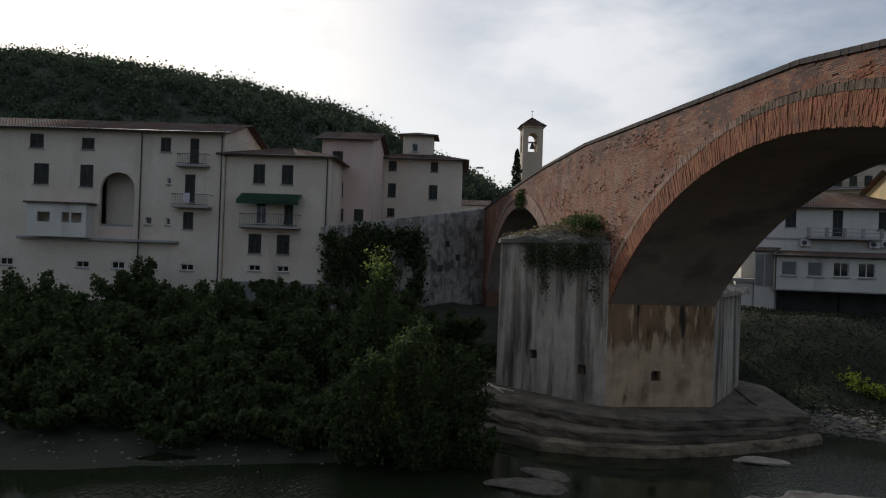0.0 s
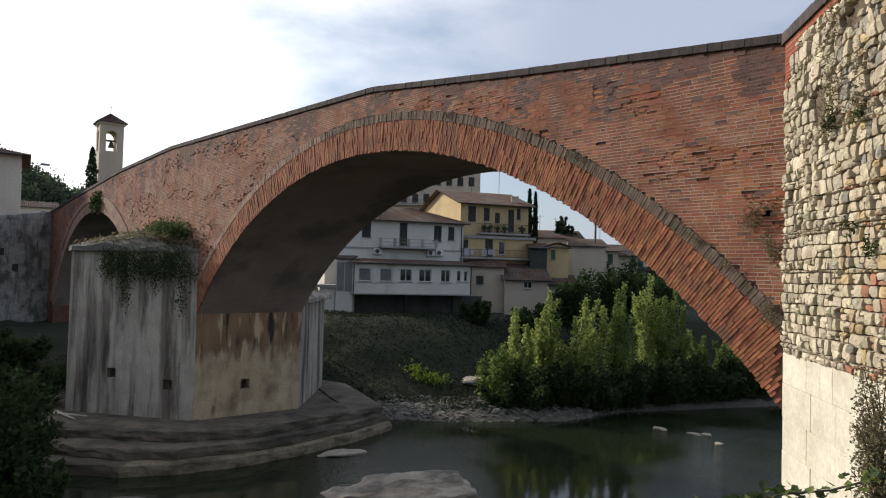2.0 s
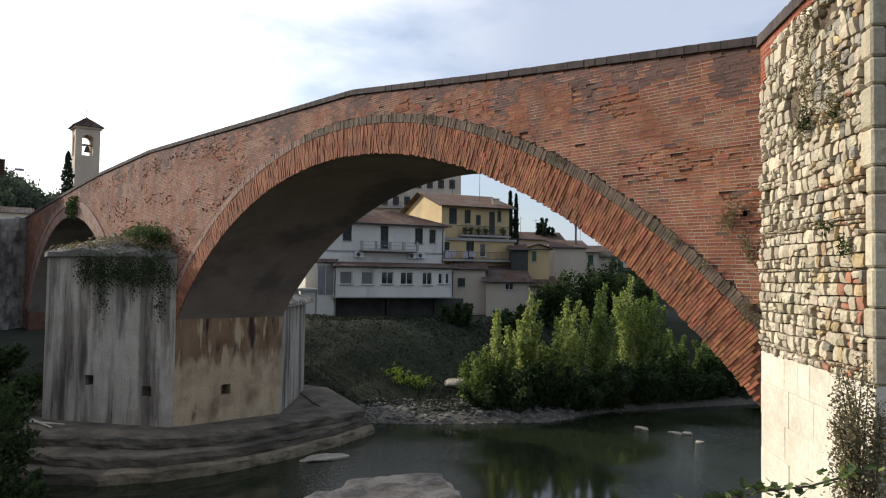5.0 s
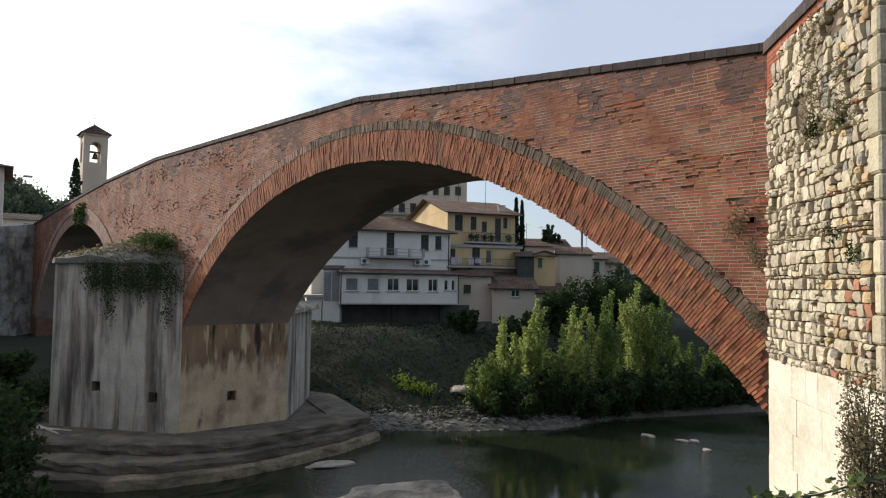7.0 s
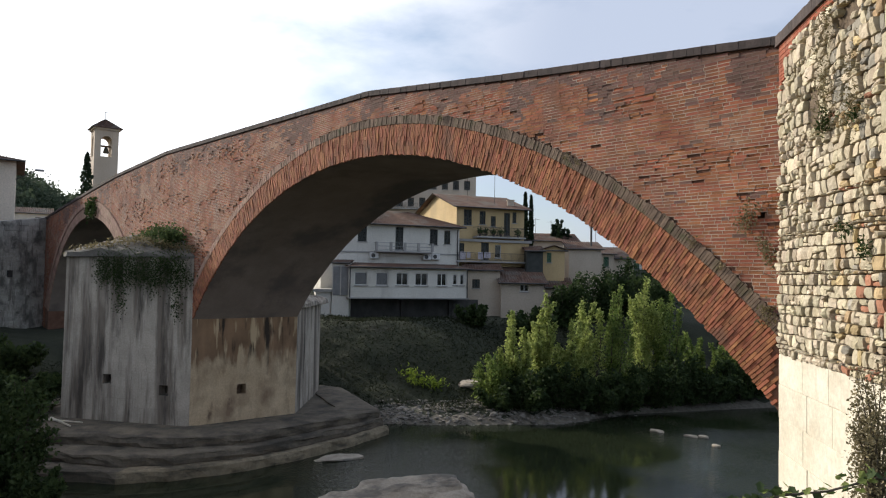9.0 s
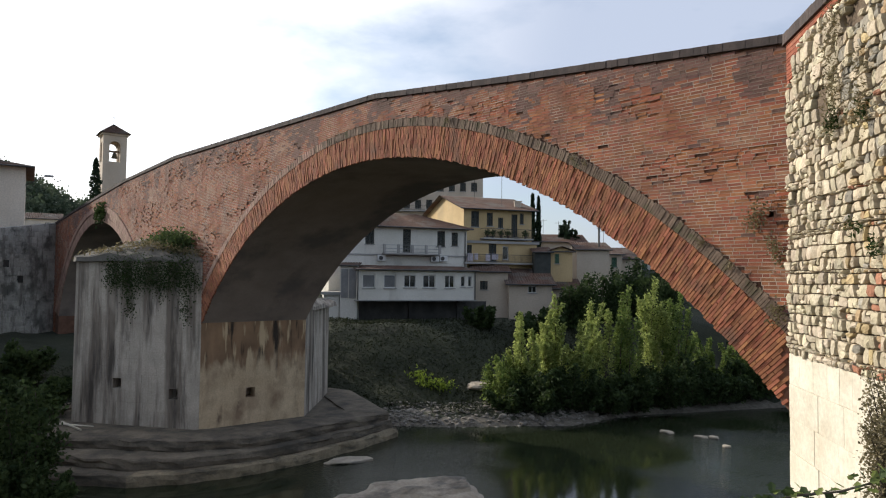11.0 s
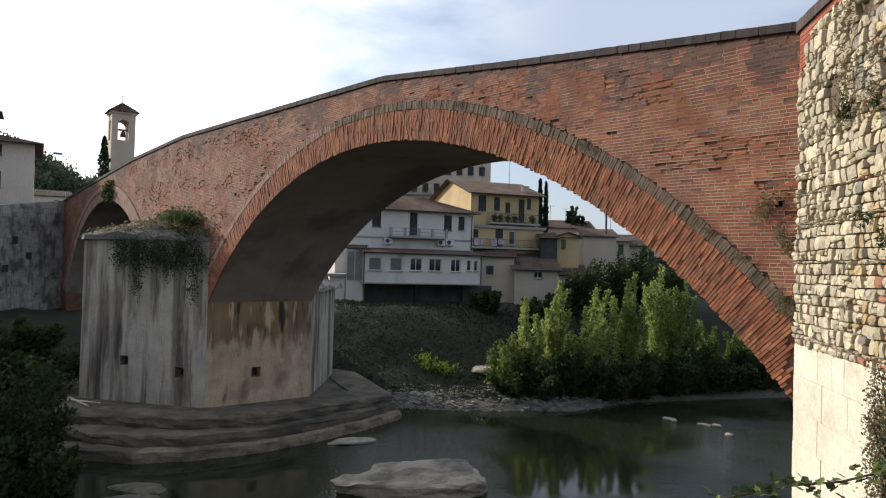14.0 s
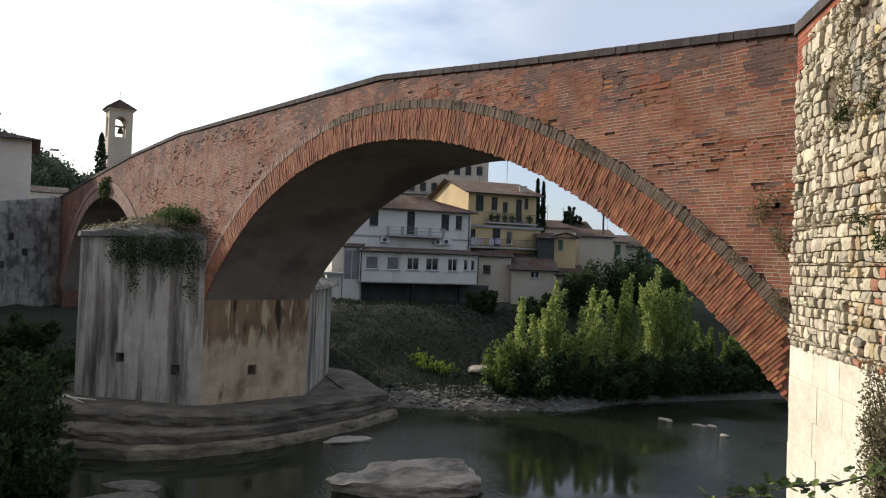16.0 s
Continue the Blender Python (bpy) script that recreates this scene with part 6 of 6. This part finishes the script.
clump("wall_weed", "green weed round a drain hole in the bridge", [(-6.45, 13.42, 10.15), (-6.6, 13.42, 10.0), (-6.2, 13.42, 9.5), (-6.1, 13.42, 9.3), (-6.15, 13.42, 8.2)], (0.09, 0.04, 0.12), 420, 0.04, LEAF_DRY, 205)
clump("hood_weed", "small weeds on the hood course", [(CX + (CR + RING_T + 0.2) * math.cos(a), 13.42, CZ + (CR + RING_T + 0.2) * math.sin(a)) for a in (1.08, 1.1, 0.9, 0.86, 0.8, 0.76, 1.35)], (0.06, 0.03, 0.05), 260, 0.03, LEAF_DRY, 206)


def wall_spot(s, z, out):
    p = Vector((RIGHT_X, FACE, z)) + W_DIR * s + Vector((-0.755, -0.656, 0)) * out
    return p


clump("wall_tuft", "dry brownish tufts hanging on the rubble wall",
      [wall_spot(s, z, 0.2) for s, z in ((2.6, 12.1), (2.62, 11.85), (2.55, 11.6), (2.5, 11.4), (2.68, 11.75), (2.4, 11.3), (3.5, 11.9), (3.55, 11.6), (3.5, 11.35), (3.58, 11.1), (2.7, 12.95), (2.65, 12.75), (2.55, 12.6))],
      (0.075, 0.07, 0.14), 1500, 0.018, LEAF_DRY, 207, long=3.2)
clump("wall_tuft", "green weeds among the rubble stones", [wall_spot(s, z, 0.16) for s, z in ((2.45, 11.25), (2.55, 11.35), (3.55, 11.2), (3.2, 9.6), (3.85, 9.3))], (0.06, 0.06, 0.08), 420, 0.028, LEAF_IVY, 216, long=2.4)
bush = tree("wall_bush", "dry brownish bush growing against the abutment wall", 2.2, 0.3, 18, 7000, 0.026, LEAF_DRY, 208,
            Matrix.Translation(wall_spot(4.62, 6.0, 0.35)), stem=0.02, fuzz=0.085, low=0.15, category="bush")
clump("bank_weeds", "bright lime green weeds on the gravel bank", [at50(a, s).translation + Vector((0, 0, 0.35)) for a, s in ((48.5, -0.9), (48.5, -0.2), (49, -1.4), (48.2, 0.4))], (0.3, 0.3, 0.2), 520, 0.08, LEAF_LIME, 209, flat=0.0, long=3.0)
grass = []
rg = np.random.default_rng(33)
while len(grass) < 36000:
    a, s = rg.uniform(40, 60), rg.uniform(-14, 14)
    m = at50(a, s).translation if rg.random() < 0.6 else at80(rg.uniform(30, 52), rg.uniform(-30, 3)).translation
    if m.z > 0.5:
        grass.append((m.x, m.y, m.z + rg.uniform(0.0, 0.3)))
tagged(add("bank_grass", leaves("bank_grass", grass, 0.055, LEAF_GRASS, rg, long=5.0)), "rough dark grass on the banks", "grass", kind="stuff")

# bramble in front of the wall
bramble = thing("bramble", "trailing bramble stem with green leaves by the terrace", "bramble")
line = [Vector(p) for p in ((-2.67, 4.64, 7.17), (-2.42, 4.94, 7.25), (-2.24, 5.16, 7.31), (-2.04, 5.4, 7.34), (-1.81, 5.66, 7.44), (-1.3, 6.0, 7.42), (-0.6, 6.2, 6.6))]
bm = bmesh.new()
for p, q in zip(line, line[1:]):
    rod(bm, p, q, 0.009, 0.008, 6)
part("stem", bm, BARK, bramble)
rg = np.random.default_rng(9)


def leaf_blade(size):
    """A lobed leaf with a fold along its rib."""
    out = [(0, 0), (0.25, 0.28), (0.55, 0.22), (0.6, 0.42), (0.8, 0.2), (1.0, 0)]
    v = [(x * size, y * size, 0.12 * size * y) for x, y in out] + [(x * size, -y * size, 0.12 * size * y) for x, y in out[1:-1]]
    v.append((0.5 * size, 0, -0.04 * size))
    ringl = [0, 1, 2, 3, 4, 5, 9, 8, 7, 6]
    return v, [(10, ringl[i], ringl[(i + 1) % 10]) for i in range(10)]


blades = [mesh_of("leaf", *leaf_blade(s), LEAF if s < 0.085 else LEAF_DARK) for s in (0.07, 0.08, 0.09, 0.1)]
for i in range(110):
    k = rg.integers(0, len(line) - 1)
    p = line[k].lerp(line[k + 1], rg.random()) + Vector(rg.normal(size=3) * 0.035)
    ob = add("leaf", blades[rg.integers(0, 4)], bramble, "", pose(*p, rg.uniform(-50, 50), rg.uniform(-50, 50), rg.uniform(0, 360)))


# ---------- rocks and gravel ----------
def rock(label, m, sx, sy, sz, seed, mat=ROCK, cuts=4, name="rock", category="rock", tilt=0.0):
    bm = bmesh.new()
    bmesh.ops.create_icosphere(bm, subdivisions=cuts, radius=1.0)
    off = Vector((seed * 3.1, seed * 1.7, 0))
    pr = np.random.default_rng(900 + seed)
    flats = [(Vector(q).normalized(), pr.uniform(0.62, 0.9)) for q in pr.normal(size=(16, 3)).tolist()]
    for v in bm.verts:
        c = v.co.copy()
        for nrm, lim in flats:
            over = c.dot(nrm) - lim
            if over > 0:
                c -= nrm * over * 0.85
        k = 1 + 0.22 * noise.noise(c * 1.3 + off) + 0.09 * noise.noise(c * 3.5 + off) + 0.035 * noise.noise(c * 9 + off)
        z = c.z * k
        z = max(-0.6, min(z, 0.55 + 0.25 * c.x * tilt + 0.14 * noise.noise(c * 2.4 + off)))
        z += 0.10 * noise.noise((c.x * 2.5, c.y * 2.5, z * 9 + seed)) + 0.04 * noise.noise((c.x * 7, c.y * 7, z * 12))
        v.co = Vector((c.x * k * sx, c.y * k * sy, z * sz))
    ob = tagged(part(name, bm, mat), label, category, kind="")
    ob.matrix_basis = m
    return ob


rock("large pale flat rock lying in the river", Matrix.Translation((-21.9, 17.2, 0.12)) @ Matrix.Rotation(radians(62), 4, "Z"), 3.5, 1.75, 1.25, 1, cuts=6, tilt=1.0)
rock("low grey rock at the river's edge", Matrix.Translation((-26.4, 7.3, 0.0)) @ Matrix.Rotation(radians(70), 4, "Z"), 1.7, 0.9, 0.2, 2, GRAVEL)
rock("low grey rock at the river's edge", Matrix.Translation((-27.8, 8.6, 0.0)) @ Matrix.Rotation(radians(40), 4, "Z"), 1.2, 0.7, 0.18, 3, GRAVEL)
rock("flat stone slab beside the pier platform", Matrix.Translation((-29.2, 19.0, 0.0)) @ Matrix.Rotation(radians(65), 4, "Z"), 1.3, 0.6, 0.22, 4)
rock("concrete slab lying on the gravel bank", Matrix.Translation(at50(49, 3.4).translation) @ Matrix.Rotation(radians(50), 4, "Z"), 1.7, 1.0, 0.5, 5)
for i, (x, y) in enumerate(((-23.4, 37.1), (-21.5, 37.5), (-20.9, 37.9), (-19.4, 36.4))):
    rock("small pale stone showing above the water", Matrix.Translation((x, y, 0.02)), 0.5 - 0.07 * i, 0.25, 0.16, 10 + i, cuts=3, name="stone", category="stone")
bm_v, bm_f = [], []
rg = np.random.default_rng(5)
ico = bmesh.new()
bmesh.ops.create_icosphere(ico, subdivisions=1, radius=1.0)
iv, fi = np.array([v.co for v in ico.verts]), [[v.index for v in f.verts] for f in ico.faces]
ico.free()
for i in range(3200):
    a, s = rg.uniform(38.5, 47), rg.uniform(-3.5, 16)
    p = spot(50, a, s).translation
    z = ground_height(p.x, p.y)
    if z < -0.25 or z > 0.8:
        continue
    r = rg.uniform(0.04, 0.14) * (1.9 if rg.random() < 0.06 else 1)
    q = iv * (r * rg.uniform(0.8, 1.4), r, r * 0.6) * (1 + 0.2 * rg.normal(size=(len(iv), 1))) + (p.x, p.y, z + 0.02)
    b = len(bm_v)
    bm_v += q.tolist()
    bm_f += [[b + k for k in f] for f in fi]
PEBBLE = material("pale pebbles", (0.10, 0.09, 0.075), (0.27, 0.245, 0.21), 3.0, 0.9, 0.3, 20, island=0.35)
tagged(add("river_stones", mesh_of("river_stones", bm_v, bm_f, PEBBLE)), "pale stones scattered on the gravel bank", "stones", kind="stuff")
bm_v, bm_f = [], []
for i in range(130):
    p = spot(80, rg.uniform(27.5, 31), rg.uniform(-26, 4)).translation
    z = max(ground_height(p.x, p.y), -0.06)
    if z > 0.6:
        continue
    r = rg.uniform(0.04, 0.1)
    q = iv * (r * rg.uniform(0.8, 1.5), r, r * 0.6) * (1 + 0.2 * rg.normal(size=(len(iv), 1))) + (p.x, p.y, z + 0.02)
    b = len(bm_v)
    bm_v += q.tolist()
    bm_f += [[b + k for k in f] for f in fi]
tagged(add("river_stones", mesh_of("river_stones", bm_v, bm_f, PEBBLE)), "pale stones along the shaded bank", "stones", kind="stuff")
drift = tagged(thing("driftwood", "bleached driftwood lying on the pier platform", "driftwood"), kind="")
for p, q, r in (((-39.3, 8.6, 1.52), (-36.9, 8.9, 1.5), 0.07), ((-39.0, 8.2, 1.56), (-37.2, 9.5, 1.54), 0.05)):
    bm = bmesh.new()
    rod(bm, p, q, r, r * 0.6, 7)
    part("branch", bm, ASHLAR, drift)
